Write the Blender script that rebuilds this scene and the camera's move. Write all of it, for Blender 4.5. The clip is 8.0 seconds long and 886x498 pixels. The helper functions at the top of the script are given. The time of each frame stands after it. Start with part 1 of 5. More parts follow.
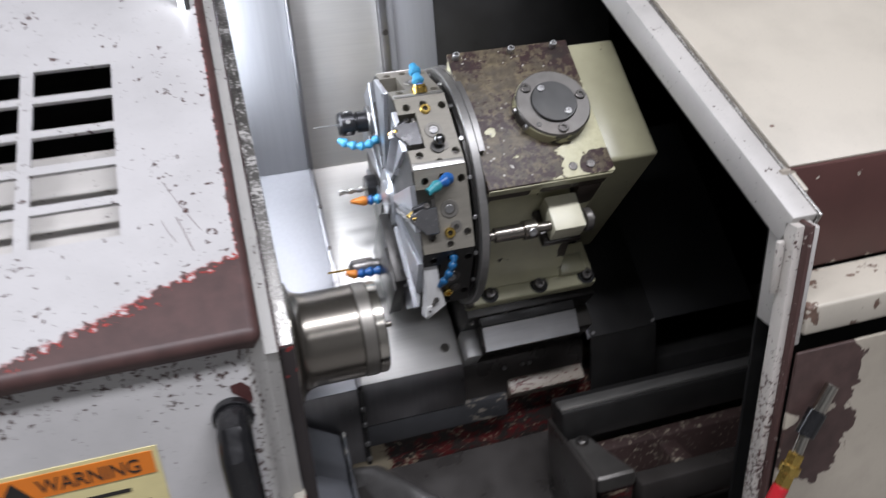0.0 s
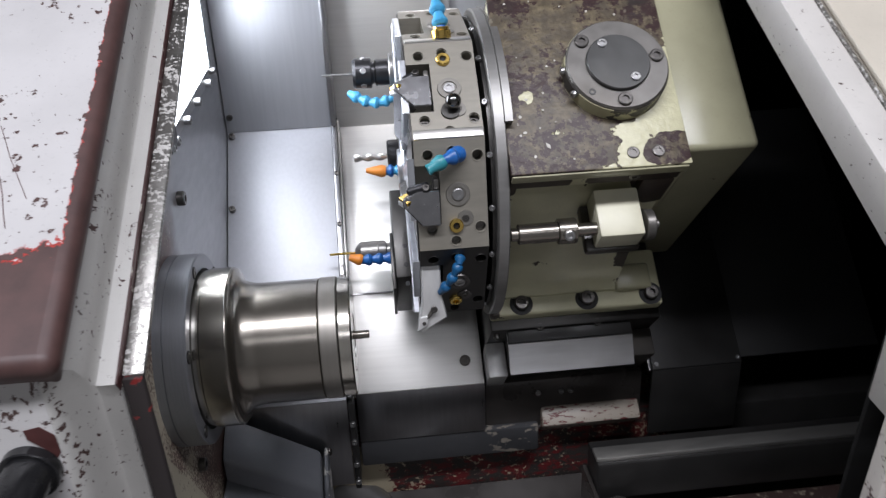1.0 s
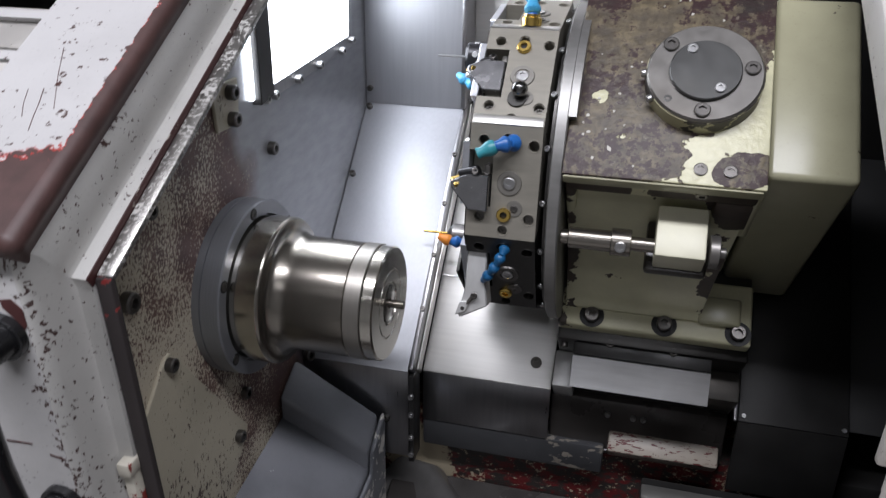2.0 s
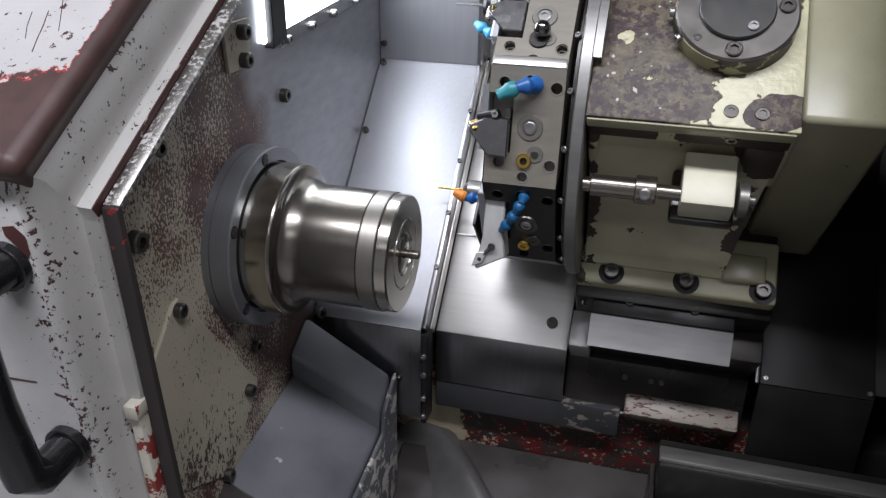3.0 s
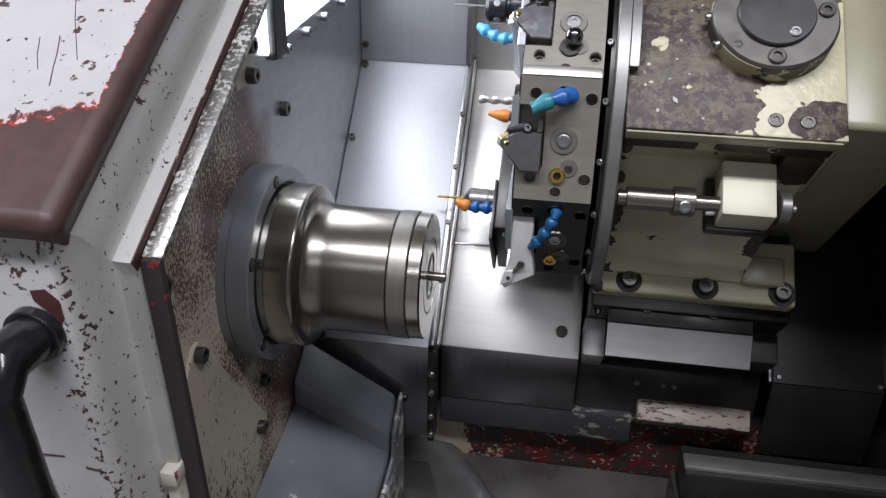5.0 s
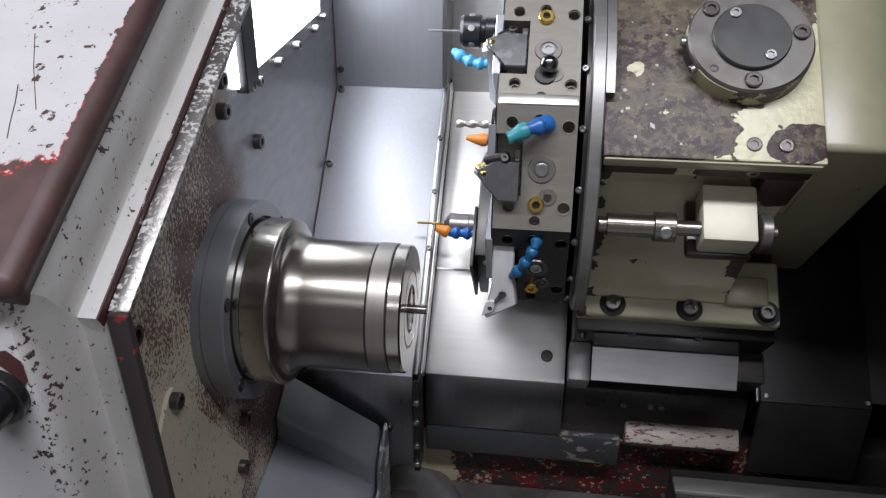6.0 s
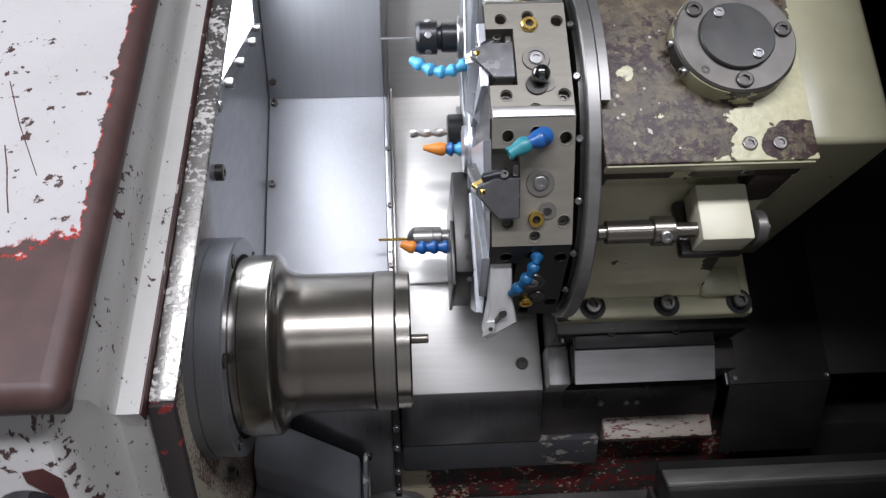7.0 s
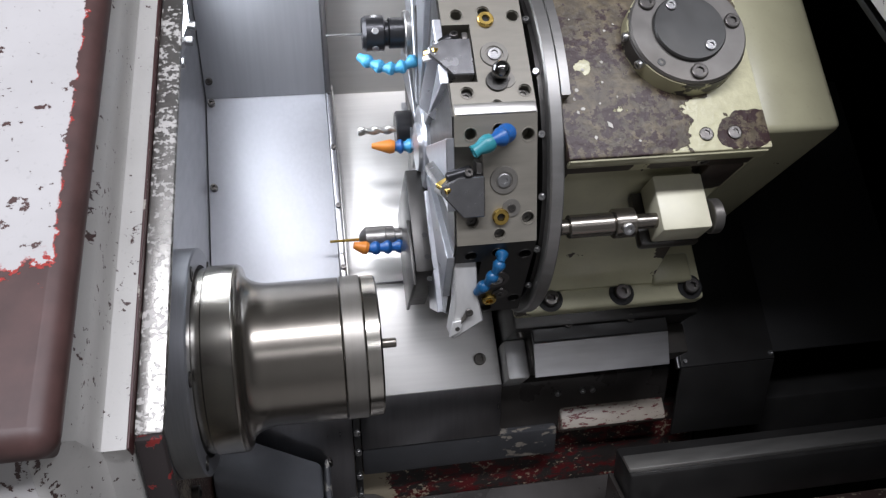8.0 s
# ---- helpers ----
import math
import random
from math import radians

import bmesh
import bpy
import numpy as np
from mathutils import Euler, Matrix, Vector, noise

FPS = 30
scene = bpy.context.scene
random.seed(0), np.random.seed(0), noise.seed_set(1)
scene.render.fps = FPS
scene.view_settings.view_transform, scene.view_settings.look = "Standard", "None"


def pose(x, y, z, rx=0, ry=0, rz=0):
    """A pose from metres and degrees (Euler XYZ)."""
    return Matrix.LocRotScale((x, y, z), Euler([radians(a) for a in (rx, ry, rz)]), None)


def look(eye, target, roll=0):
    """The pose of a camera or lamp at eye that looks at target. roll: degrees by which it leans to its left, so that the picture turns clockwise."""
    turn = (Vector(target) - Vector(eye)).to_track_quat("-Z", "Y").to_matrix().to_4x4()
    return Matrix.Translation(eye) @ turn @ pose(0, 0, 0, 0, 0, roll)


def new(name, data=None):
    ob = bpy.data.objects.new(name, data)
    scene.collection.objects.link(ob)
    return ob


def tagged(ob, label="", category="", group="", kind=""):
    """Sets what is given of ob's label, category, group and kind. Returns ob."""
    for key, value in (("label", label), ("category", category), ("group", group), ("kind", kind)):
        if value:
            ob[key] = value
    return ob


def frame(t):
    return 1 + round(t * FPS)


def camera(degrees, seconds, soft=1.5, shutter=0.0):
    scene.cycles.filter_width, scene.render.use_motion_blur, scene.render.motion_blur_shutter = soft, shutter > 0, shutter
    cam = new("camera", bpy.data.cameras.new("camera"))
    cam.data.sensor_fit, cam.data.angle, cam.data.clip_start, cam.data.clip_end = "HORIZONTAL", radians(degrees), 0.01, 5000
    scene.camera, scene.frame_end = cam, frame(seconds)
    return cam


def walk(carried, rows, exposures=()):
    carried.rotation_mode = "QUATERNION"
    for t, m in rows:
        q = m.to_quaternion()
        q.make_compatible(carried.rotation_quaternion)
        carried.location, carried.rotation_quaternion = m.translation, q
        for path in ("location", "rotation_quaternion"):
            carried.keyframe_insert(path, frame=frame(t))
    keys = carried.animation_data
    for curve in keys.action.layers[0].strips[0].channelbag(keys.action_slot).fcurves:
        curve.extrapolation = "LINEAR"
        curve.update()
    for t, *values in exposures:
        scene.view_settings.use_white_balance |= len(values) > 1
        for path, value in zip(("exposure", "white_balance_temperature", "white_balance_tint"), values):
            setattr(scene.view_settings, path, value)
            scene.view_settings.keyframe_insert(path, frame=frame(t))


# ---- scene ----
cam = camera(58.7, 8.0, soft=1.3, shutter=0.3)
ROWS = [
    (0.0, (-0.3291, -0.8190, 1.4128), (-0.0981, 0.0778, 1.0354), -4.77),
    (0.1, (-0.3265, -0.8019, 1.3898), (-0.0743, 0.1001, 1.0393), -2.84),
    (0.2, (-0.3093, -0.7857, 1.3814), (-0.0704, 0.1233, 1.0399), -2.10),
    (0.3, (-0.2758, -0.7788, 1.3782), (-0.0813, 0.1367, 1.0260), -2.34),
    (0.5, (-0.2521, -0.7440, 1.3727), (-0.0907, 0.1669, 0.9927), -3.16),
    (1.0, (-0.1909, -0.6558, 1.3580), (-0.1163, 0.2535, 0.9486), -2.54),
    (1.5, (-0.1058, -0.6320, 1.3521), (-0.1940, 0.2762, 0.9430), -1.08),
    (2.0, (-0.0392, -0.6486, 1.3404), (-0.2658, 0.2392, 0.9398), 0.74),
    (2.2, (-0.0334, -0.6559, 1.3202), (-0.2742, 0.2287, 0.9209), 1.46),
    (3.5, (-0.0658, -0.6319, 1.3055), (-0.2916, 0.2397, 0.8703), 0.85),
    (4.0, (-0.0892, -0.6231, 1.3084), (-0.2982, 0.2479, 0.8640), 1.18),
    (5.5, (-0.1410, -0.6159, 1.3224), (-0.2537, 0.2796, 0.8918), 0.81),
    (6.0, (-0.1309, -0.6038, 1.3279), (-0.2494, 0.2933, 0.9023), 0.07),
    (6.5, (-0.1650, -0.5888, 1.3345), (-0.2479, 0.3084, 0.9008), -0.15),
    (7.0, (-0.2198, -0.5711, 1.3385), (-0.1750, 0.3256, 0.8981), -0.60),
    (7.5, (-0.2469, -0.5614, 1.3392), (-0.1316, 0.3237, 0.8883), -0.38),
    (8.0, (-0.2476, -0.5568, 1.3414), (-0.1044, 0.3234, 0.8888), -0.25),
]
walk(cam, [(t, look(eye, target, roll)) for t, eye, target, roll in ROWS], [(0.0, -0.29), (8.0, -0.29)])

# ---- light of the workshop ----
world = bpy.data.worlds.new("workshop_air")
scene.world = world
world.use_nodes = True
world.node_tree.nodes["Background"].inputs[0].default_value = (0.7, 0.8, 1.0, 1)
world.node_tree.nodes["Background"].inputs[1].default_value = 0.03
LAMP_GLOW = 13.8      # work lamp behind its window in the headstock wall
TUBE_WATTS = 60.0     # each ceiling fixture of the workshop


def ceiling_lamp(x, y, z, watts, length):
    data = bpy.data.lights.new("fluorescent_light", "AREA")
    data.shape, data.size, data.size_y = "RECTANGLE", 0.24, length
    data.energy, data.color = watts, (0.905, 0.91, 1.0)
    ob = new("fluorescent_light", data)
    ob.matrix_basis = pose(x, y, z, 0, 0, 90)
    return tagged(ob, kind="structure")


FIXTURES = ((-0.2, -1.10, 2.6, 1.62), (0.1, -2.9, 2.6, 0.34))     # x, y, length and share of power
for lamp_x, lamp_y, lamp_length, share in FIXTURES:
    ceiling_lamp(lamp_x, lamp_y, 2.93, TUBE_WATTS * share, lamp_length)


# ---- materials ----
class Mat:
    """A node material, written as expressions."""

    def __init__(self, name):
        self.m = bpy.data.materials.new(name)
        self.m.use_nodes = True
        self.t = self.m.node_tree
        self.b = self.t.nodes["Principled BSDF"]
        self.co = self.t.nodes.new("ShaderNodeTexCoord").outputs["Object"]

    def put(self, socket, v):
        if hasattr(v, "is_output"):
            self.t.links.new(v, socket)
        elif isinstance(v, (tuple, list)) and len(v) == 3 and len(socket.default_value) == 4:
            socket.default_value = (*v, 1)
        else:
            socket.default_value = v

    def math(self, op, a, b=0.0, clamp=False):
        n = self.t.nodes.new("ShaderNodeMath")
        n.operation, n.use_clamp = op, clamp
        self.put(n.inputs[0], a), self.put(n.inputs[1], b)
        return n.outputs[0]

    def noise(self, scale, detail=3.0, stretch=(1, 1, 1), rough=0.55, at=None):
        mp = self.t.nodes.new("ShaderNodeMapping")
        mp.inputs["Scale"].default_value = stretch
        self.t.links.new(at or self.co, mp.inputs[0])
        n = self.t.nodes.new("ShaderNodeTexNoise")
        n.inputs["Scale"].default_value, n.inputs["Detail"].default_value = scale, detail
        n.inputs["Roughness"].default_value = rough
        self.t.links.new(mp.outputs[0], n.inputs["Vector"])
        return n.outputs["Fac"]

    def span(self, v, lo, hi, a=0.0, b=1.0, smooth=False):
        n = self.t.nodes.new("ShaderNodeMapRange")
        n.interpolation_type = "SMOOTHSTEP" if smooth else "LINEAR"
        self.put(n.inputs[0], v)
        for i, x in enumerate((lo, hi, a, b)):
            n.inputs[i + 1].default_value = x
        return n.outputs[0]

    def mix(self, fac, a, b):
        n = self.t.nodes.new("ShaderNodeMix")
        n.data_type = "RGBA"
        self.put(n.inputs[0], fac), self.put(n.inputs[6], a), self.put(n.inputs[7], b)
        return n.outputs[2]

    def plane(self, nx, ny, nz, c, width):
        """1 on the near side of a plane n.p = c, 0 past it, over that width."""
        n = self.t.nodes.new("ShaderNodeVectorMath")
        n.operation = "DOT_PRODUCT"
        self.t.links.new(self.co, n.inputs[0])
        n.inputs[1].default_value = (nx, ny, nz)
        return self.span(n.outputs["Value"], c - width / 2, c + width / 2, 1.0, 0.0, True)

    def near(self, x, y, z, reach):
        """Nearly 1 round a point, falling to 0 at that reach."""
        n = self.t.nodes.new("ShaderNodeVectorMath")
        n.operation = "DISTANCE"
        self.t.links.new(self.co, n.inputs[0])
        n.inputs[1].default_value = (x, y, z)
        return self.span(n.outputs["Value"], reach * 0.45, reach, 0.95, 0.0)

    def random(self):
        return self.t.nodes.new("ShaderNodeObjectInfo").outputs["Random"]

    def bump(self, height, strength=0.3, distance=0.001):
        n = self.t.nodes.new("ShaderNodeBump")
        n.inputs["Strength"].default_value, n.inputs["Distance"].default_value = strength, distance
        self.t.links.new(height, n.inputs["Height"])
        self.t.links.new(n.outputs[0], self.b.inputs["Normal"])

    def out(self, base, rough=0.5, metal=0.0, **more):
        self.put(self.b.inputs["Base Color"], base)
        self.put(self.b.inputs["Roughness"], rough)
        self.put(self.b.inputs["Metallic"], metal)
        for k, v in more.items():
            self.put(self.b.inputs[k.replace("_", " ")], v)
        return self.m


def steel(name, base, rough, grain=(1, 1, 1), scale=300, metal=1.0, stain=0.25, tone=(0.25, 0.2, 0.14), bump=0.1, vary=0.12):
    """Bare or ground steel with a grain along one way, smears and stains."""
    k = Mat(name)
    g = k.noise(scale, 2, grain)
    blot = k.noise(9, 4)
    fine = k.noise(45, 3)
    dark = tuple(c * (1 - vary) for c in base)
    col = k.mix(k.span(g, 0.3, 0.7), dark, base)
    col = k.mix(k.math("MULTIPLY", k.span(blot, 0.48, 0.75), stain), col, tone)
    spread = 1.0 if bump else 0.15
    r = k.math("ADD", k.span(g, 0.3, 0.7, rough - 0.02 * spread, rough + 0.03 * spread), k.span(fine, 0.3, 0.75, -0.015 * spread, 0.03 * spread))
    if bump:
        k.bump(g, bump, 0.0005)
    return k.out(col, r, metal)


def plain(name, base, rough=0.5, metal=0.0, vary=0.2, scale=60, bump=0.15, **more):
    """One even surface with a little dirt and grain."""
    k = Mat(name)
    n = k.noise(scale, 4)
    big = k.noise(scale * 0.15, 3)
    col = k.mix(k.span(n, 0.3, 0.7), tuple(c * (1 - vary) for c in base), base)
    col = k.mix(k.span(big, 0.45, 0.75, 0.0, vary * 1.5), col, tuple(c * 0.5 for c in base))
    k.bump(n, bump, 0.0008)
    return k.out(col, k.span(n, 0.3, 0.7, rough - 0.06, rough + 0.1), metal, **more)


def worn(name, base, under, fields, chips=110.0, rim=None, rough=0.38, few=0.0, grime=0.15, under_rough=0.5, metal=0.0, streak=(1, 1, 1), scars=()):
    """Paint that has flaked to what lies under it: few chips everywhere, more of them towards each field's plane."""
    k = Mat(name)
    n = k.span(k.noise(chips, 5, streak, 0.62), 0.27, 0.73)
    broad = k.span(k.noise(chips * 0.16, 3), 0.3, 0.7, -0.16, 0.16)
    wear = few
    for nx, ny, nz, c, width, amount in fields:
        wear = k.math("MAXIMUM", wear, k.math("MULTIPLY", k.plane(nx, ny, nz, c, width), amount))
    for x, y, z, reach in scars:
        wear = k.math("MAXIMUM", wear, k.near(x, y, z, reach))
    level = k.math("ADD", k.math("ADD", n, broad), wear)
    gone = k.span(level, 1.0, 1.03)
    dirt = k.noise(14, 5)
    speck = k.noise(400, 2)
    paint = k.mix(k.span(dirt, 0.42, 0.8, 0.0, grime * 2), base, tuple(c * 0.45 for c in base))
    paint = k.mix(k.span(speck, 0.62, 0.75, 0, 0.25), paint, tuple(c * 0.6 for c in base))
    below = k.mix(k.span(k.noise(70, 4), 0.3, 0.7), tuple(c * 0.65 for c in under), under)
    col = paint
    if rim:
        col = k.mix(k.math("MULTIPLY", k.span(level, 0.86, 0.88), k.span(wear, 0.32, 0.5)), paint, rim)
    col = k.mix(gone, col, below)
    k.bump(k.math("SUBTRACT", k.math("MULTIPLY", speck, 0.15), gone), 0.5, 0.0006)
    return k.out(col, k.mix(gone, (rough,) * 3, (under_rough,) * 3), k.math("MULTIPLY", gone, metal) if metal else 0.0)


Q = math.sqrt(0.5)
RED = (0.34, 0.035, 0.028)
PRIMER = (0.08, 0.04, 0.036)


def slant_point(u, s, n):
    """World place of a point on the 45 degree slide."""
    return (u, (s - n) * 0.7071, 1.0 + (s + n) * 0.7071)



SIN, COS = math.sin(radians(31)), math.cos(radians(31))
# plane fields on the sloped cover: normal in y, z is (COS, SIN), measured up the slope from its lower edge
LOW = -0.354 * COS + 1.187 * SIN
DOOR_WHITE = worn("door_paint_upper", (0.50, 0.49, 0.485), PRIMER, [
    (-0.40, COS, SIN, LOW + 0.196, 0.05, 1.2), (-1, 0, 0, 0.3400, 0.008, 1.2), (-1, 0, 0, 0.347, 0.03, 0.33),
    (-0.40, COS, SIN, LOW + 0.225, 0.11, 0.33)], 180, RED, 0.35, 0.16)
DOOR_SIDE = worn("door_paint_side", (0.5, 0.49, 0.465), (0.07, 0.036, 0.032), [
    (0, SIN, -COS, -1.1875, 0.006, 1.2), (0, SIN, -COS, -1.180, 0.024, 0.36), (1, 0, 0, -0.3390, 0.008, 0.38)], 270, None, 0.4, 0.17, 0.2)
EDGE_RED = worn("edge_primer_red", (0.055, 0.018, 0.017), (0.45, 0.41, 0.36), [], 130, None, 0.5, 0.25, 0.2)
BRACKET_PAINT = worn("bracket_paint", (0.48, 0.45, 0.38), (0.2, 0.03, 0.025), [], 60, None, 0.4, 0.3, 0.2)
# cover white, a little darker to carry the shade on the upright part
DOOR_LOWER = worn("door_paint_lower_shaded", (0.46, 0.45, 0.44), (0.07, 0.04, 0.035), [
    (0, 0, -1, -1.135, 0.07, 0.31), (-1, 0, 0, 0.3535, 0.014, 0.36)], 250, None, 0.36, 0.08, 0.2)
FLANGE_WHITE = worn("door_paint_flange", (0.5, 0.48, 0.43), (0.16, 0.1, 0.07), [], 160, None, 0.42, 0.12, 0.3)
EDGE_STEEL = worn("worn_edge_steel", (0.5, 0.485, 0.46), (0.33, 0.32, 0.30), [], 380, None, 0.45, 0.62, 0.3, 0.3, 0.9)
EDGE_DARK = worn("dark_edge_strip", (0.020, 0.015, 0.0145), (0.2, 0.016, 0.014), [(0, 0, -1, -1.118, 0.03, 0.30), (0, 0, 1, 0.86, 0.2, 0.25)], 90, None, 0.7, 0.05, 0.3)
ACCESS = worn("access_plate_paint", (0.47, 0.43, 0.33), (0.07, 0.04, 0.035), [(0, 0.55, 0.84, 0.665, 0.12, 0.5)], 420, None, 0.42, 0.17, 0.2, streak=(1, 1, 0.45))
CREAM_DOOR = worn("door_paint_cream", (0.5, 0.46, 0.385), (0.16, 0.1, 0.075), [(0, 0, 1, 1.16, 0.1, 0.3)], 40, None, 0.4, 0.06, 0.15)
# door cream lowered to hold the shade below the sill; brown flakes are wear
CREAM_SHADED = worn("door_paint_shaded", (0.39, 0.35, 0.285), (0.07, 0.042, 0.037), [], 30, None, 0.42, 0.0, 0.3, scars=[(0.13, -0.324, 1.023, 0.06), (0.14, -0.316, 0.94, 0.055)])
RIM_BROWN = worn("rim_primer", (0.075, 0.04, 0.036), (0.5, 0.46, 0.42), [], 200, None, 0.45, 0.16, 0.3)
EDGE_LOW = worn("door_edge_soiled", (0.5, 0.47, 0.43), (0.08, 0.04, 0.036), [(0, 0, 1, 1.05, 0.3, 0.5)], 260, None, 0.42, 0.22, 0.3)
POCKET = worn("pocket_primer", (0.085, 0.035, 0.03), (0.4, 0.36, 0.3), [(0, 0, 1, 1.105, 0.02, 0.5), (1, 0, 0, 0.118, 0.02, 1.2)], 70, None, 0.5, 0.05, 0.3)
CREAM_EDGE = worn("door_edge_cream", (0.52, 0.5, 0.47), (0.1, 0.07, 0.06), [(0, 0, 1, 1.1, 0.2, 0.3)], 240, (0.35, 0.2, 0.17), 0.4, 0.12, 0.2)
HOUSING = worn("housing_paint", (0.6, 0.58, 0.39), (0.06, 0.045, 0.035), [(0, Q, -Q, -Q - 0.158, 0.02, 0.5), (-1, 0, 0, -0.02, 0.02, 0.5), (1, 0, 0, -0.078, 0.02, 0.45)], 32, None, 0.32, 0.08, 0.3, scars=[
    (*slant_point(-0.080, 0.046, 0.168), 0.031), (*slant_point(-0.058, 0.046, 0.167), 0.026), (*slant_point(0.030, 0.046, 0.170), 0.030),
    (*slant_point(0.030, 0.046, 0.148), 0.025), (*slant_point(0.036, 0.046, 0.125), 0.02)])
# same housing cream, darkened in colour where less light falls
HOUSING_SHADED = worn("housing_paint_shaded", (0.36, 0.345, 0.23), (0.09, 0.075, 0.05), [], 60, None, 0.3, 0.1, 0.22)
FOOT_PAINT = worn("housing_paint_foot", (0.54, 0.52, 0.35), (0.05, 0.04, 0.03), [(1, 0, 0, -0.08, 0.02, 0.5)], 45, None, 0.35, 0.12, 0.3)
OILY_CAKE = worn("oil_blackened_paint", (0.035, 0.03, 0.024), (0.4, 0.38, 0.26), [], 40, None, 0.3, 0.2, 0.4)
CAP_SIDE = worn("cap_side_paint", (0.4, 0.38, 0.24), (0.05, 0.045, 0.04), [], 26, None, 0.4, 0.46, 0.4)


def grime_top():
    """Housing top: paint buried under oily chips, left clean along the right edge."""
    k = Mat("grimy_housing_top")
    n = k.span(k.noise(34, 6), 0.3, 0.7, -0.5, 0.5)
    fine = k.noise(170, 4)
    keep = k.math("ADD", k.plane(-1, 0.55, 0.55, 0.612, 0.045), k.math("MULTIPLY", n, 1.25))
    speck = k.span(k.noise(120, 3), 0.67, 0.72)
    oil = k.noise(26, 4, (0.6, 1, 1))
    clump = k.math("ADD", k.span(k.noise(130, 6, (1, 1, 1), 0.75), 0.3, 0.7), k.span(oil, 0.3, 0.7, -0.3, 0.3))
    dirt = k.mix(k.span(fine, 0.35, 0.65), (0.065, 0.05, 0.03), (0.15, 0.12, 0.072))
    dirt = k.mix(k.span(k.noise(60, 5), 0.4, 0.62, 0, 0.75), dirt, (0.055, 0.044, 0.032))
    dirt = k.mix(k.span(clump, 0.52, 0.6), dirt, (0.028, 0.011, 0.011))
    dirt = k.mix(k.span(oil, 0.58, 0.7, 0, 0.8), dirt, (0.02, 0.016, 0.013))
    dirt = k.mix(k.math("MULTIPLY", speck, 0.25), dirt, (0.4, 0.37, 0.28))
    clean = k.mix(k.span(fine, 0.4, 0.7, 0, 0.3), (0.52, 0.5, 0.33), (0.3, 0.28, 0.18))
    for u, s, reach in ((0.036, 0.058, 0.017), (0.022, 0.055, 0.013), (0.046, 0.062, 0.014)):
        keep = k.math("SUBTRACT", keep, k.math("MULTIPLY", k.near(*slant_point(u, s, 0.1885), reach), 1.5))
    g = k.span(keep, 0.5, 0.53)
    k.bump(k.math("SUBTRACT", fine, g), 0.6, 0.0012)
    return k.out(k.mix(g, dirt, clean), k.mix(g, (0.5,) * 3, (0.33,) * 3))


def wall_inside():
    """Headstock wall: dull grey sheet, finely flaked cream paint over brown primer towards the door."""
    k = Mat("headstock_wall_paint")
    n = k.span(k.noise(520, 4, (1, 1, 0.6), 0.62), 0.28, 0.72)
    n2 = k.span(k.noise(16, 4), 0.3, 0.7, -0.25, 0.25)
    grey = k.mix(k.span(k.noise(40, 4, (1, 1, 3)), 0.3, 0.7), (0.25, 0.255, 0.27), (0.31, 0.315, 0.33))
    zone = k.math("ADD", k.plane(0, 1, 0.35, 0.315, 0.13), k.math("MULTIPLY", n2, 0.7))
    brown = k.mix(k.span(k.noise(60, 4), 0.35, 0.65), (0.08, 0.043, 0.038), (0.13, 0.072, 0.06))
    base = k.mix(k.span(zone, 0.35, 0.65), grey, brown)
    cream = k.math("ADD", k.math("MULTIPLY", k.plane(0, 1, 0.3, 0.205, 0.22), 0.62), k.math("ADD", n, k.math("MULTIPLY", n2, 1.3)))
    g = k.math("MULTIPLY", k.span(cream, 1.0, 1.03), k.span(zone, 0.45, 0.6))
    k.bump(g, 0.4, 0.0005)
    return k.out(k.mix(g, base, (0.5, 0.45, 0.35)), k.span(zone, 0.3, 0.7, 0.34, 0.45), k.span(zone, 0.3, 0.6, 0.45, 0.0))


def bed_paint():
    """Casting below the covers: dark red paint under black oil, with fine cream flakes that gather in patches."""
    k = Mat("bed_casting_paint")
    a = k.span(k.noise(120, 6, (0.5, 1, 1), 0.7), 0.3, 0.7)
    b = k.span(k.noise(300, 5, (0.7, 1, 1), 0.7), 0.3, 0.7)
    zone = k.span(k.noise(22, 4), 0.35, 0.65, -0.34, 0.2)
    patch = k.math("MAXIMUM", k.near(-0.245, 0.048, 0.772, 0.045), k.near(-0.222, 0.048, 0.757, 0.024))
    col = k.mix(k.span(k.math("ADD", a, zone), 0.35, 0.6), (0.03, 0.026, 0.024), (0.10, 0.013, 0.014))
    col = k.mix(k.span(k.math("ADD", k.math("ADD", b, zone), k.math("MULTIPLY", patch, 1.2)), 0.72, 0.76), col, (0.36, 0.31, 0.22))
    k.bump(a, 0.4, 0.001)
    return k.out(col, 0.36)


PLATE = steel("ground_stainless_sheet", (0.46, 0.47, 0.495), 0.5, (1, 1, 0.05), 300, 0.8, 0.06, (0.45, 0.43, 0.4), 0.02, 0.07)
PLATE_WARM = steel("stainless_cover_sheet", (0.68, 0.67, 0.645), 0.42, (0.04, 1, 1), 300, 0.78, 0.12, (0.42, 0.36, 0.28), 0.02, 0.07)
LIP = steel("cover_lip_sheet", (0.42, 0.42, 0.435), 0.3, (1, 1, 0.1), 200, 1.0, 0.35)
# tone of dark parts, and of sheets darkened for tail-side shade
DARK_SHEET = plain("dark_and_shaded_sheet", (0.032, 0.031, 0.03), 0.34, 0.3, 0.3, 25)
# near black that holds the shade of the unlit enclosure
SHADE_SHEET = plain("enclosure_shade_black", (0.006, 0.006, 0.006), 0.55, 0.0, 0.3, 20)
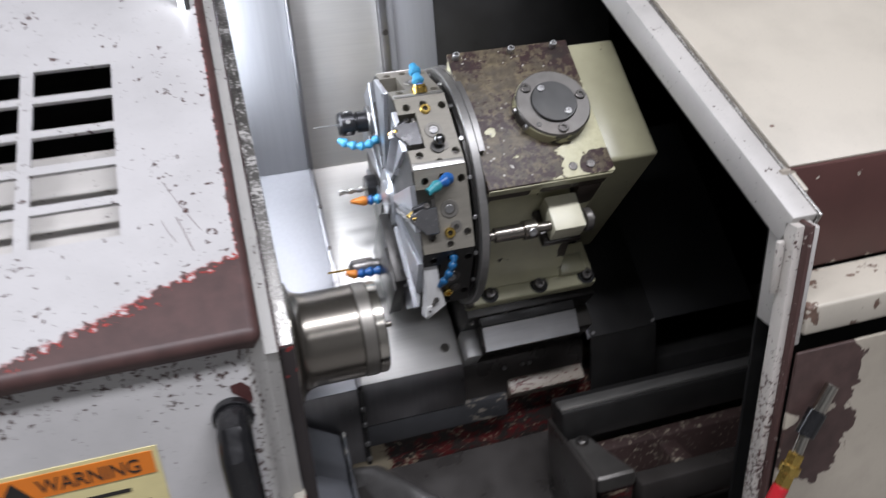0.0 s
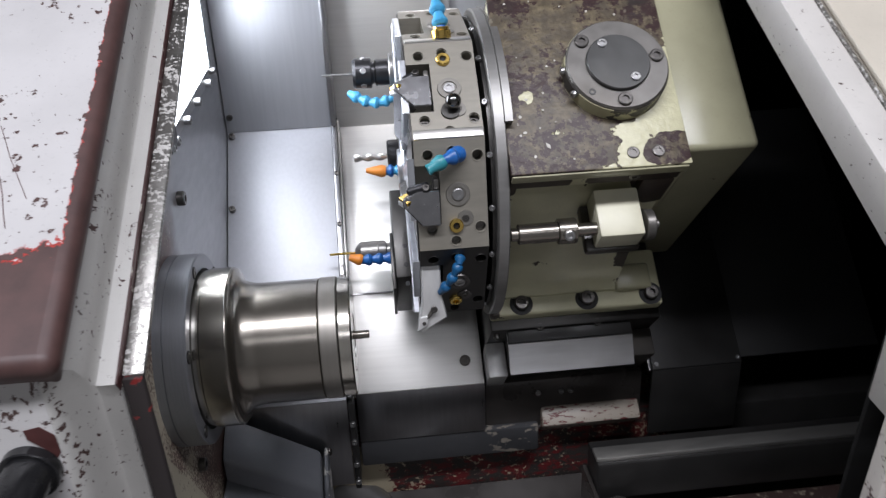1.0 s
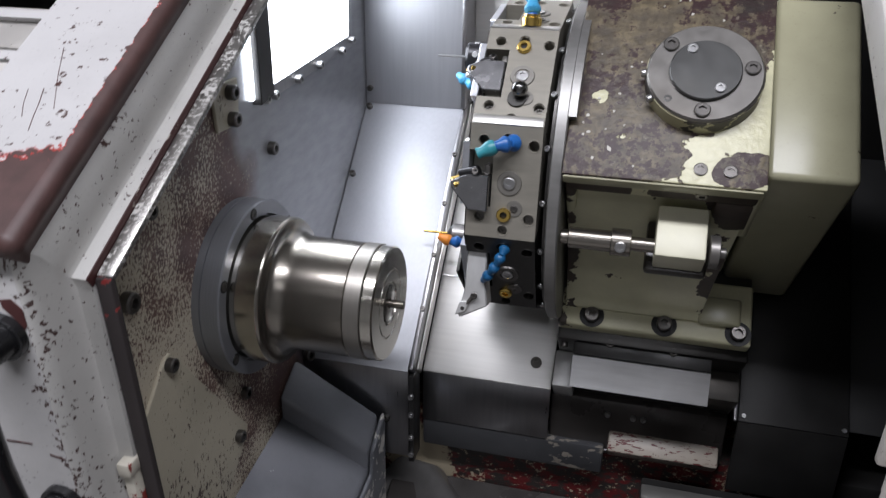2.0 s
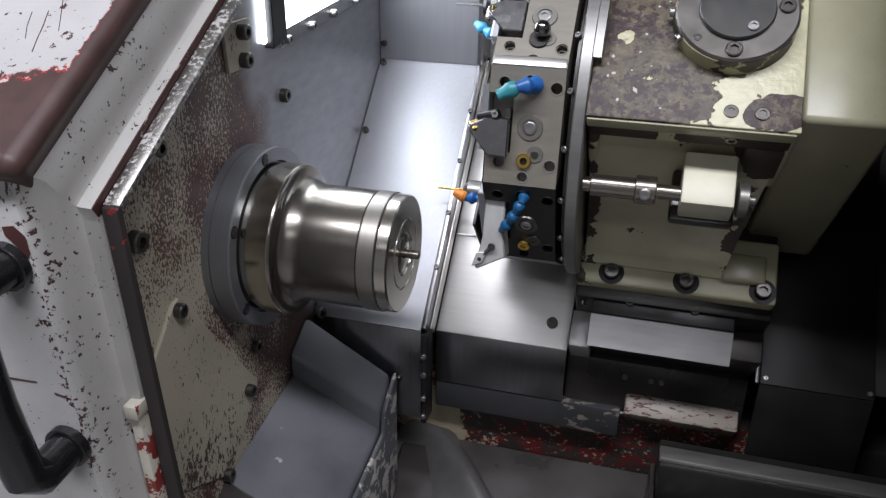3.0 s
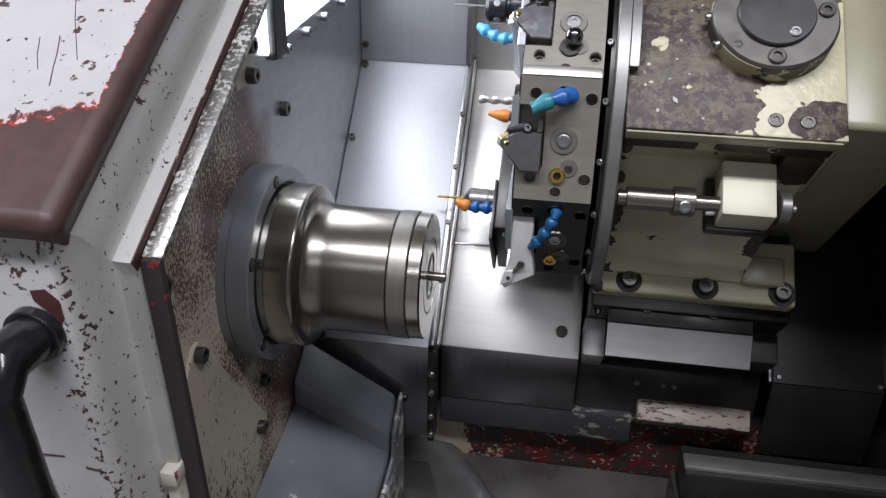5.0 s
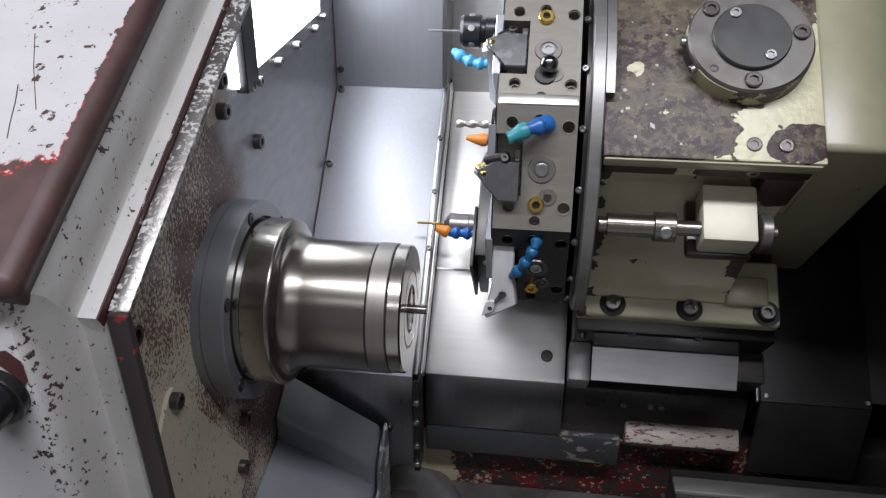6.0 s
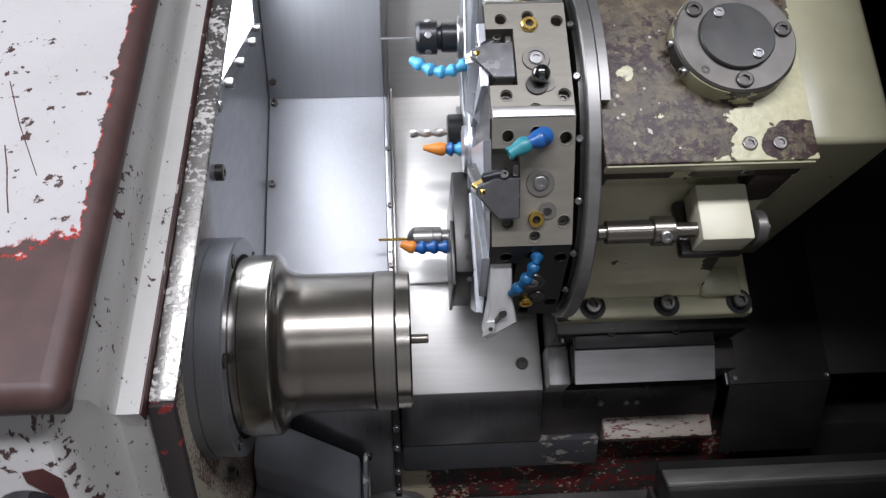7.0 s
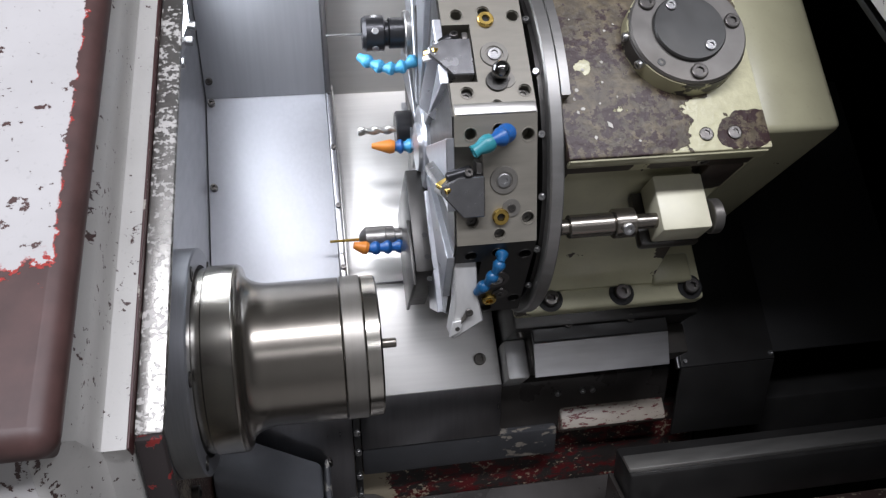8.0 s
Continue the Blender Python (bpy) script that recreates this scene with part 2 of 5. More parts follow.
TURNED = steel("turned_spindle_steel", (0.24, 0.221, 0.193), 0.24, (5, 0.05, 0.05), 60, 0.95, 0.12, (0.33, 0.28, 0.23), 0, 0.03)
TURNED_PALE = steel("turned_collar_steel", (0.27, 0.255, 0.23), 0.38, (5, 0.05, 0.05), 60, 0.85, 0.1, (0.36, 0.32, 0.28), 0, 0.08)
POLISHED = steel("polished_ring_steel", (0.54, 0.515, 0.46), 0.2, (5, 0.05, 0.05), 60, 1.0, 0.08, (0.4, 0.33, 0.25), 0, 0.08)
GREY_IRON = steel("grey_spindle_flange_steel", (0.27, 0.28, 0.3), 0.42, (25, 1, 1), 50, 0.75, 0.2, (0.2, 0.2, 0.2), 0.05)
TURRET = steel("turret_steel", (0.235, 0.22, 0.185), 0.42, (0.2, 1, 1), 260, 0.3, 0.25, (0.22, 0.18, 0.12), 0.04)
# oily dark steel, also the shade tone of the turret's lower stations
TURRET_DARK = steel("oily_shaded_turret_steel", (0.065, 0.063, 0.06), 0.35, (1, 1, 1), 120, 0.85, 0.3, (0.05, 0.045, 0.04), 0.08)
TURRET_FACE = steel("ground_turret_face", (0.62, 0.64, 0.68), 0.3, (1, 1, 1), 150, 0.9, 0.2, (0.35, 0.35, 0.36), 0.05)
BRIGHT = steel("bright_machined_edge", (0.6, 0.59, 0.56), 0.34, (0.2, 1, 1), 200, 0.9, 0.2, (0.3, 0.27, 0.22), 0.03)
RING_STEEL = steel("satin_ring_steel", (0.27, 0.265, 0.255), 0.4, (0.2, 1, 1), 200, 0.7, 0.25, (0.2, 0.18, 0.15), 0.03)
CAP_IRON = steel("cap_steel", (0.18, 0.172, 0.16), 0.36, (1, 1, 1), 90, 0.75, 0.5, (0.1, 0.08, 0.06), 0.1)
BOSS = steel("grey_boss_steel", (0.2, 0.19, 0.17), 0.42, (1, 1, 1), 120, 0.5, 0.3, (0.12, 0.1, 0.08), 0.05)
CAP_DARK = steel("cap_cover_steel", (0.085, 0.085, 0.083), 0.36, (1, 1, 1), 60, 0.8, 0.4, (0.2, 0.19, 0.17), 0.08)
SCREW = steel("black_oxide_screw", (0.12, 0.115, 0.11), 0.33, (1, 1, 1), 200, 0.9, 0.3, (0.25, 0.2, 0.15), 0.1)
ZINC = steel("zinc_screw", (0.45, 0.45, 0.45), 0.32, (1, 1, 1), 200, 0.95, 0.2)
# near black that puts the shade of bores and recesses into flat discs
RECESS_SHADE = plain("recess_shade", (0.012, 0.012, 0.012), 0.5, 0.3, 0.2)
BRASS = steel("brass", (0.8, 0.56, 0.16), 0.25, (1, 1, 1), 150, 1.0, 0.2, (0.3, 0.2, 0.08), 0.05)
TOOL = steel("blued_tool_steel", (0.34, 0.34, 0.35), 0.24, (1, 1, 1), 150, 0.95, 0.2, (0.1, 0.09, 0.08), 0.04)
BLACK_TOOL = steel("black_tool_steel", (0.045, 0.045, 0.048), 0.3, (1, 1, 1), 150, 0.7, 0.2, (0.1, 0.09, 0.08), 0.06)
SHANK = steel("nickel_tool_shank", (0.58, 0.58, 0.57), 0.45, (1, 1, 0.3), 160, 0.55, 0.2, (0.3, 0.28, 0.25), 0.06)
WIPER = steel("wiper_steel", (0.6, 0.6, 0.6), 0.36, (0.1, 1, 1), 200, 0.9, 0.35, (0.2, 0.19, 0.18), 0.04)
DARK_CHROME = steel("dark_chrome", (0.2, 0.2, 0.2), 0.12, (1, 1, 1), 150, 1.0, 0.1, (0.1, 0.1, 0.1), 0.02)
CHUCK = steel("drill_chuck_steel", (0.33, 0.32, 0.31), 0.33, (1, 1, 1), 150, 0.95, 0.25)
BLUE = plain("blue_plastic", (0.02, 0.13, 0.42), 0.32, 0.0, 0.25, 90)
# blue plastic darkened for the shade on the lower flat
BLUE_SHADED = plain("shaded_blue_plastic", (0.012, 0.10, 0.24), 0.32, 0.0, 0.25, 90)
SKY_BLUE = plain("light_blue_plastic", (0.07, 0.36, 0.62), 0.32, 0.0, 0.2, 90)
TEAL = plain("teal_plastic", (0.04, 0.28, 0.33), 0.32, 0.0, 0.25, 90)
ORANGE = plain("orange_plastic", (0.8, 0.27, 0.04), 0.35, 0.0, 0.15, 90)
RUBBER = plain("black_handle_plastic", (0.012, 0.012, 0.013), 0.2, 0.0, 0.2, 120)
BLOCK = worn("blue_grey_casting_paint", (0.15, 0.155, 0.168), (0.5, 0.5, 0.48), [(0, -1, 0, 0.03, 0.02, 0.06)], 45, None, 0.36, 0.05, 0.35)
BLOCK_EDGE = worn("flaked_casting_edge", (0.1, 0.105, 0.115), (0.5, 0.48, 0.44), [], 70, None, 0.4, 0.42, 0.3)
TROUGH = plain("oily_trough", (0.06, 0.054, 0.05), 0.3, 0.2, 0.35, 18)
RIB = steel("rubbed_casting", (0.17, 0.165, 0.16), 0.33, (1, 1, 1), 90, 0.45, 0.5, (0.08, 0.075, 0.07), 0.15)
WHITE_BLOCK = plain("cream_block_paint", (0.6, 0.58, 0.44), 0.35, 0.0, 0.15, 40)
LEDGE = worn("ledge_paint", (0.048, 0.049, 0.052), (0.2, 0.18, 0.15), [(-1, 0, 0, 0.11, 0.05, 0.35)], 90, None, 0.36, 0.12, 0.4, streak=(0.5, 1, 1))
TRAY = worn("tray_casting_paint", (0.055, 0.035, 0.032), (0.33, 0.29, 0.22), [(1, 0, 0, 0.12, 0.1, 0.2)], 190, None, 0.36, 0.26, 0.4)
GUIDE = worn("guide_block_paint", (0.30, 0.265, 0.22), (0.11, 0.02, 0.02), [(1, 0, 0, 0.0, 0.07, 0.42)], 330, None, 0.4, 0.28, 0.6, streak=(0.35, 1, 1))
SCUFF = plain("scuffed_primer", (0.09, 0.03, 0.028), 0.5, 0.0, 0.3, 120)
HOSE = plain("red_hose_rubber", (0.55, 0.02, 0.03), 0.35, 0.0, 0.2, 60)
LABEL_YELLOW = plain("label_yellow", (0.75, 0.66, 0.33), 0.4, 0.0, 0.1, 60, 0.03)
LABEL_ORANGE = plain("label_orange", (0.8, 0.22, 0.02), 0.4, 0.0, 0.1, 60, 0.03)
INK = plain("label_ink", (0.02, 0.018, 0.015), 0.5, 0.0, 0.1, 60, 0.02)
CONCRETE = plain("workshop_concrete", (0.4, 0.39, 0.375), 0.6, 0.0, 0.3, 4)
PLASTER = plain("workshop_wall_paint", (0.5, 0.5, 0.49), 0.6, 0.0, 0.15, 3)
BED = bed_paint()
WALL_IN = wall_inside()
TOP_GRIME = grime_top()
GLOW = Mat("work_lamp_diffuser").out((0.9, 0.9, 0.9), 0.4, 0.0, Emission_Color=(0.86, 0.905, 1.0), Emission_Strength=LAMP_GLOW)


# ---- building tools ----
Z0 = 1.0                              # height of the turret foot above the floor
# slant frame: u along the spindle, s up the 45 degree slant, n out of it
SLANT = Matrix(((1, 0, 0, 0), (0, Q, -Q, 0), (0, Q, Q, Z0), (0, 0, 0, 1)))
# level frame: x, y, z with z from the turret foot
LEVEL = Matrix.Translation((0, 0, Z0))
# cover frame: x along, y up the 31 degree slope of the covers, z out of it
COVER = Matrix(((1, 0, 0, 0), (0, COS, -SIN, -0.354), (0, SIN, COS, Z0 + 0.187), (0, 0, 0, 1)))


def at(frame_m, *p):
    return frame_m @ Vector(p)


def box(bm, lo, hi, m=LEVEL, bevel=0.0015, seg=2):
    c = [(a + b) / 2 for a, b in zip(lo, hi)]
    d = [abs(b - a) for a, b in zip(lo, hi)]
    r = bmesh.ops.create_cube(bm, size=1.0, matrix=m @ Matrix.Translation(c) @ Matrix.Diagonal((*d, 1)))
    if bevel:
        edges = {e for v in r["verts"] for e in v.link_edges}
        bmesh.ops.bevel(bm, geom=list(edges), offset=min(bevel, min(d) * 0.4), segments=seg, affect="EDGES", profile=0.5)
    return bm


def prism(bm, pts, depth, m, bevel=0.001):
    """A polygon in the frame's x, y, raised from z = 0 to depth."""
    low = [bm.verts.new(m @ Vector((x, y, 0))) for x, y in pts]
    top = [bm.verts.new(m @ Vector((x, y, depth))) for x, y in pts]
    k = len(pts)
    faces = [bm.faces.new(low[::-1]), bm.faces.new(top)]
    faces += [bm.faces.new((low[i], low[(i + 1) % k], top[(i + 1) % k], top[i])) for i in range(k)]
    bmesh.ops.recalc_face_normals(bm, faces=faces)
    if bevel:
        edges = {e for f in faces for e in f.edges}
        bmesh.ops.bevel(bm, geom=list(edges), offset=bevel, segments=1, affect="EDGES", profile=0.5)
    return bm


def along(p, way):
    """A frame at p with z along way."""
    q = Vector(way).normalized().to_track_quat("Z", "Y")
    return Matrix.Translation(p) @ q.to_matrix().to_4x4()


def turned(bm, profile, m, seg=48):
    """A solid of revolution about the frame's z: (height, radius) from one end to the other."""
    rings = []
    for h, r in profile:
        if r < 1e-6:
            rings.append([bm.verts.new(m @ Vector((0, 0, h)))])
        else:
            rings.append([bm.verts.new(m @ Vector((r * math.cos(2 * math.pi * i / seg), r * math.sin(2 * math.pi * i / seg), h))) for i in range(seg)])
    for a, b in zip(rings, rings[1:]):
        for i in range(seg):
            j = (i + 1) % seg
            if len(a) == 1 and len(b) == 1:
                continue
            if len(a) == 1:
                f = bm.faces.new((a[0], b[j], b[i]))
            elif len(b) == 1:
                f = bm.faces.new((a[i], a[j], b[0]))
            else:
                f = bm.faces.new((a[i], a[j], b[j], b[i]))
            f.smooth = True
    return bm


def rod(bm, p, q, r, seg=24, r2=None, chamfer=0.0006):
    p, q = Vector(p), Vector(q)
    d = (q - p).length
    r2 = r if r2 is None else r2
    return turned(bm, [(0, 0), (0, r - chamfer), (chamfer, r), (d - chamfer, r2), (d, r2 - chamfer), (d, 0)], along(p, q - p), seg)


def sharp(ob, angle=32):
    """Shade smooth up to that angle."""
    me = ob.data
    flat = math.cos(radians(angle))
    bm = bmesh.new()
    bm.from_mesh(me)
    for f in bm.faces:
        f.smooth = True
    for e in bm.edges:
        if len(e.link_faces) == 2:
            e.smooth = e.link_faces[0].normal.dot(e.link_faces[1].normal) > flat
    bm.to_mesh(me)
    bm.free()


def thing(name, base, label, category, group="", kind=""):
    ob = new(name)
    ob.empty_display_size = 0.05
    ob.matrix_basis = Matrix.Translation(base)
    return tagged(ob, label, category, group, kind)


def part(name, bm, material, parent=None, label=""):
    """Link a bmesh, in world places, as one mesh object under a thing or a part."""
    me = bpy.data.meshes.new(name)
    bmesh.ops.recalc_face_normals(bm, faces=bm.faces[:])
    bm.to_mesh(me)
    bm.free()
    me.materials.append(material)
    ob = new(name, me)
    sharp(ob)
    if parent:
        ob.parent = parent
        if parent.data is None:
            ob.matrix_parent_inverse = Matrix.Translation(-parent.location)
    if label:
        tagged(ob, label)
    return ob


def solo(name, bm, material, label, category, group="", kind=""):
    return tagged(part(name, bm, material), label, category, group, kind)


def BM():
    return bmesh.new()


SHARED = {}


def screw(parent, p, way, r, h=None, material=None, name="screw", sunk=False):
    """A socket head cap screw: knurled head with a hexagon socket, as a part that shares its mesh."""
    material = material or SCREW
    key = (name, material.name, sunk)
    if key not in SHARED:
        bm = BM()
        seg = 24
        prof = [(0.0, 1.0), (0.85, 1.0), (1.0, 0.86)] if not sunk else [(0.0, 1.0), (0.06, 1.0), (0.1, 0.95)]
        rings = []
        for hh, rr in prof:
            rings.append([bm.verts.new((rr * math.cos(2 * math.pi * i / seg), rr * math.sin(2 * math.pi * i / seg), hh)) for i in range(seg)])
        hexr = []
        for depth in (prof[-1][0], prof[-1][0] - 0.55):
            ring = []
            for i in range(seg):
                a = 2 * math.pi * i / seg
                c = math.cos(((a + math.pi / 6) % (math.pi / 3)) - math.pi / 6)
                ring.append(bm.verts.new((0.46 / c * math.cos(a), 0.46 / c * math.sin(a), depth)))
            hexr.append(ring)
        rings += hexr
        for a, b in zip(rings, rings[1:]):
            for i in range(seg):
                bm.faces.new((a[i], a[(i + 1) % seg], b[(i + 1) % seg], b[i]))
        bm.faces.new(hexr[1])
        bmesh.ops.recalc_face_normals(bm, faces=bm.faces[:])
        me = bpy.data.meshes.new(name)
        bm.to_mesh(me)
        bm.free()
        me.materials.append(material)
        SHARED[key] = me
    ob = new(name, SHARED[key])
    ob.parent = parent
    if parent.data is None:
        ob.matrix_parent_inverse = Matrix.Translation(-parent.location)
    h = h or r
    ob.matrix_basis = along(p, way) @ Matrix.Diagonal((r, r, h, 1))
    return ob


def grid_plate(bm, xs, ys, holes, thick, m):
    """A plate in the frame's x, y over the cells of a grid, with some cells left open, from z = -thick to 0."""
    def v(i, j, z):
        return bm.verts.new(m @ Vector((xs[i], ys[j], z)))
    top = {(i, j): v(i, j, 0) for i in range(len(xs)) for j in range(len(ys))}
    low = {(i, j): v(i, j, -thick) for i in range(len(xs)) for j in range(len(ys))}
    cells = {(i, j) for i in range(len(xs) - 1) for j in range(len(ys) - 1)} - set(holes)
    for i, j in cells:
        q = [(i, j), (i + 1, j), (i + 1, j + 1), (i, j + 1)]
        bm.faces.new([top[k] for k in q])
        bm.faces.new([low[k] for k in q[::-1]])
        for (a, b), near in zip(zip(q, q[1:] + q[:1]), ((i, j - 1), (i + 1, j), (i, j + 1), (i - 1, j))):
            if near not in cells:
                bm.faces.new((top[a], low[a], low[b], top[b]))
    return bm


# ---- the workshop round the machine ----
def workshop():
    bm = BM()
    box(bm, (-4, -4.2, -0.1), (4, 3, 0), Matrix(), 0)
    solo("floor", bm, CONCRETE, "grey worn concrete workshop floor", "floor", kind="structure")
    for name, lo, hi in (("wall_north", (-4.1, 3, 0), (4.1, 3.1, 3)), ("wall_south", (-4.1, -4.3, 0), (4.1, -4.2, 3)),
                         ("wall_west", (-4.1, -4.2, 0), (-4, 3, 3)), ("wall_east", (4, -4.2, 0), (4.1, 3, 3))):
        solo(name, box(BM(), lo, hi, Matrix(), 0), PLASTER, "plain painted workshop wall", "wall", kind="structure")
    solo("ceiling", box(BM(), (-4.1, -4.3, 3.0), (4.1, 3.1, 3.1), Matrix(), 0), PLASTER, "plain painted workshop ceiling", "ceiling", kind="structure")


workshop()


def machine_shell():
    """Plain sheet-metal body that closes the lathe below and behind."""
    for name, lo, hi in (("machine_base", (-1.1, -0.2, 0.05), (0.95, 0.72, 0.655)), ("shell_back", (-1.1, 0.70, 0.655), (0.95, 0.72, 1.62)),
                         ("shell_left", (-1.12, -0.33, 0.05), (-1.101, 0.72, 1.45)), ("shell_right", (0.951, -0.33, 0.05), (0.97, 0.72, 1.45)),
                         ("shell_roof", (-1.1, 0.27, 1.617), (0.95, 0.72, 1.63))):
        solo(name, box(BM(), lo, hi, Matrix(), 0.004), FLANGE_WHITE, "plain pale sheet metal body of the lathe", "enclosure", kind="structure")
    for x, y, n, _ in FIXTURES:
        f = thing("ceiling_light", (x, y, 2.94), "long fluorescent ceiling light of the workshop", "ceiling light", "ceiling lights")
        part("housing", box(BM(), (x - n / 2 - 0.05, y - 0.16, 2.945), (x + n / 2 + 0.05, y + 0.16, 2.999), Matrix(), 0.004), PLASTER, f)
        for e in (x - n / 2 - 0.06, x + n / 2 + 0.051):
            part("end_cap", box(BM(), (e, y - 0.15, 2.935), (e + 0.009, y + 0.15, 2.999), Matrix(), 0.002), PLASTER, f)


machine_shell()


# ---- enclosure of the lathe ----
WX = -0.354      # inner face of the headstock wall


def enclosure():
    # headstock wall, with the lamp window let into it
    bm = BM()
    m = Matrix(((0, 0, 1, WX), (1, 0, 0, 0), (0, 1, 0, Z0), (0, 0, 0, 1)))
    pts = [(-0.302, -0.6), (0.45, -0.6), (0.45, 0.62), (0.43, 0.62), (-0.297, 0.125)]
    prism(bm, pts, -0.012, m, 0)
    solo("wall_headstock", bm, WALL_IN, "grey headstock wall with flaking cream paint over brown primer", "wall", kind="structure")
    # walls that close the machine, the interior's shade put into their colour
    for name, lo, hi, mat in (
            ("wall_back", (WX, 0.43, -0.6), (0.9, 0.445, 0.62), SHADE_SHEET),
            ("wall_tail", (0.885, -0.3, -0.6), (0.9, 0.43, 0.62), SHADE_SHEET),
            ("roof_sheet", (WX, 0.16, 0.60), (0.9, 0.43, 0.615), SHADE_SHEET)):
        solo(name, box(BM(), lo, hi, LEVEL, 0), mat, "enclosure sheet coloured near black for the unlit lathe interior", "enclosure", kind="structure")
    # trough under the bed
    bm = BM()
    box(bm, (WX, -0.29, -0.34), (0.9, 0.43, -0.32), LEVEL, 0)
    solo("trough_floor", bm, TROUGH, "dark oily chip trough floor", "trough", kind="structure")
    bm = BM()
    box(bm, (WX + 0.001, -0.31, -0.62), (0.9, -0.292, -0.2), LEVEL, 0)
    solo("wall_front", bm, TROUGH, "dark oily lower front sheet of the enclosure", "enclosure", kind="structure")
    # slope of the trough in front of the bed
    m = Matrix(((0, 0, 1, -0.27), (1, 0, 0, 0), (0, 1, 0, Z0), (0, 0, 0, 1)))
    bm = prism(BM(), [(0.046, -0.25), (0.046, -0.319), (-0.12, -0.319), (-0.06, -0.3)], 1.1, m, 0.002)
    solo("trough_slope", bm, TROUGH, "dark sloping casting under the bed front", "trough", kind="structure")


enclosure()


def bed():
    """Casting below the covers, flaked red and cream."""
    base = thing("machine_bed", at(LEVEL, 0, 0.2, -0.32), "cast lathe bed with flaked red and cream paint", "lathe bed")
    part("bed_front", box(BM(), (-0.33, 0.048, -0.319), (0.12, 0.2, -0.176), LEVEL, 0.006), BED, base)
    # tail end of the bed, its colour darkened for shade
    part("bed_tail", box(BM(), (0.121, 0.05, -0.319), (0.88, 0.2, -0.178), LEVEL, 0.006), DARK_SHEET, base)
    part("bed_ledge", box(BM(), (-0.2315, 0.026, -0.197), (-0.04, 0.06, -0.1645), LEVEL, 0.003), LEDGE, base, "dark grey ledge with flaked paint")
    bm = BM()
    box(bm, (-0.037, -0.101, -0.154), (0.07, -0.076, -0.128), SLANT, 0.003)
    part("guide_block", bm, GUIDE, base, "cream block rubbed down to red paint")
    part("way_strip", box(BM(), (-0.16, -0.098, -0.165), (0.07, -0.088, -0.15), SLANT, 0.001), LIP, base)


bed()


def left_cover():
    """Fixed stainless guard by the headstock: slanted sheet, folded lip, upright back sheet."""
    g = thing("slant_guard", at(LEVEL, -0.29, 0.1, -0.19), "brushed stainless slanted guard sheet beside the headstock", "guard")
    bm = BM()
    box(bm, (WX + 0.001, -0.066, -0.064), (-0.239, 0.242, -0.061), SLANT, 0.0006)
    part("slanted_sheet", bm, PLATE, g)
    part("lip", box(BM(), (WX + 0.001, -0.002, -0.195), (-0.239, 0.001, -0.091), LEVEL, 0.0006), LIP, g)
    part("back_sheet", box(BM(), (WX + 0.001, 0.2125, 0.1275), (-0.239, 0.2155, 0.6), LEVEL, 0.0006), PLATE, g)
    for s in (0.147, 0.235, 0.06):
        screw(g, at(SLANT, WX + 0.006, s, -0.061), at(SLANT, 0, 0, 1) - at(SLANT, 0, 0, 0), 0.0035, 0.005)
    screw(g, at(LEVEL, -0.262, -0.002, -0.15), (0, -1, 0), 0.0035, 0.004)
    screw(g, at(LEVEL, WX + 0.006, 0.2125, 0.145), (0, -1, 0), 0.0035, 0.004)
    # seam rails between the two guards
    rail = thing("seam_rail", at(LEVEL, -0.237, 0.1, -0.19), "narrow steel rail along the seam of the guard sheets", "rail")
    part("slanted_rail", box(BM(), (-0.2385, -0.064, -0.09), (-0.2335, 0.255, -0.057), SLANT, 0.001), LIP, rail)
    part("bright_edge", box(BM(), (-0.2330, -0.06, -0.086), (-0.2310, 0.255, -0.070), SLANT, 0.0006), BRIGHT, rail)
    part("upright_rail", box(BM(), (-0.2385, 0.204, 0.13), (-0.2335, 0.25, 0.6), LEVEL, 0.001), LIP, rail)
    part("front_rail", box(BM(), (-0.2385, -0.004, -0.2), (-0.2325, 0.02, -0.094), LEVEL, 0.001), DARK_SHEET, rail)
    for z in (-0.118, -0.14, -0.168, -0.19):
        screw(rail, at(LEVEL, -0.2353, -0.004, z), (0, -1, 0), 0.003, 0.003, ZINC)
    for s in (0.0, 0.06, 0.12, 0.18, 0.24):
        screw(rail, at(SLANT, -0.2355, s, -0.057), SLANT.to_3x3() @ Vector((0, 0, 1)), 0.0026, 0.003)


left_cover()


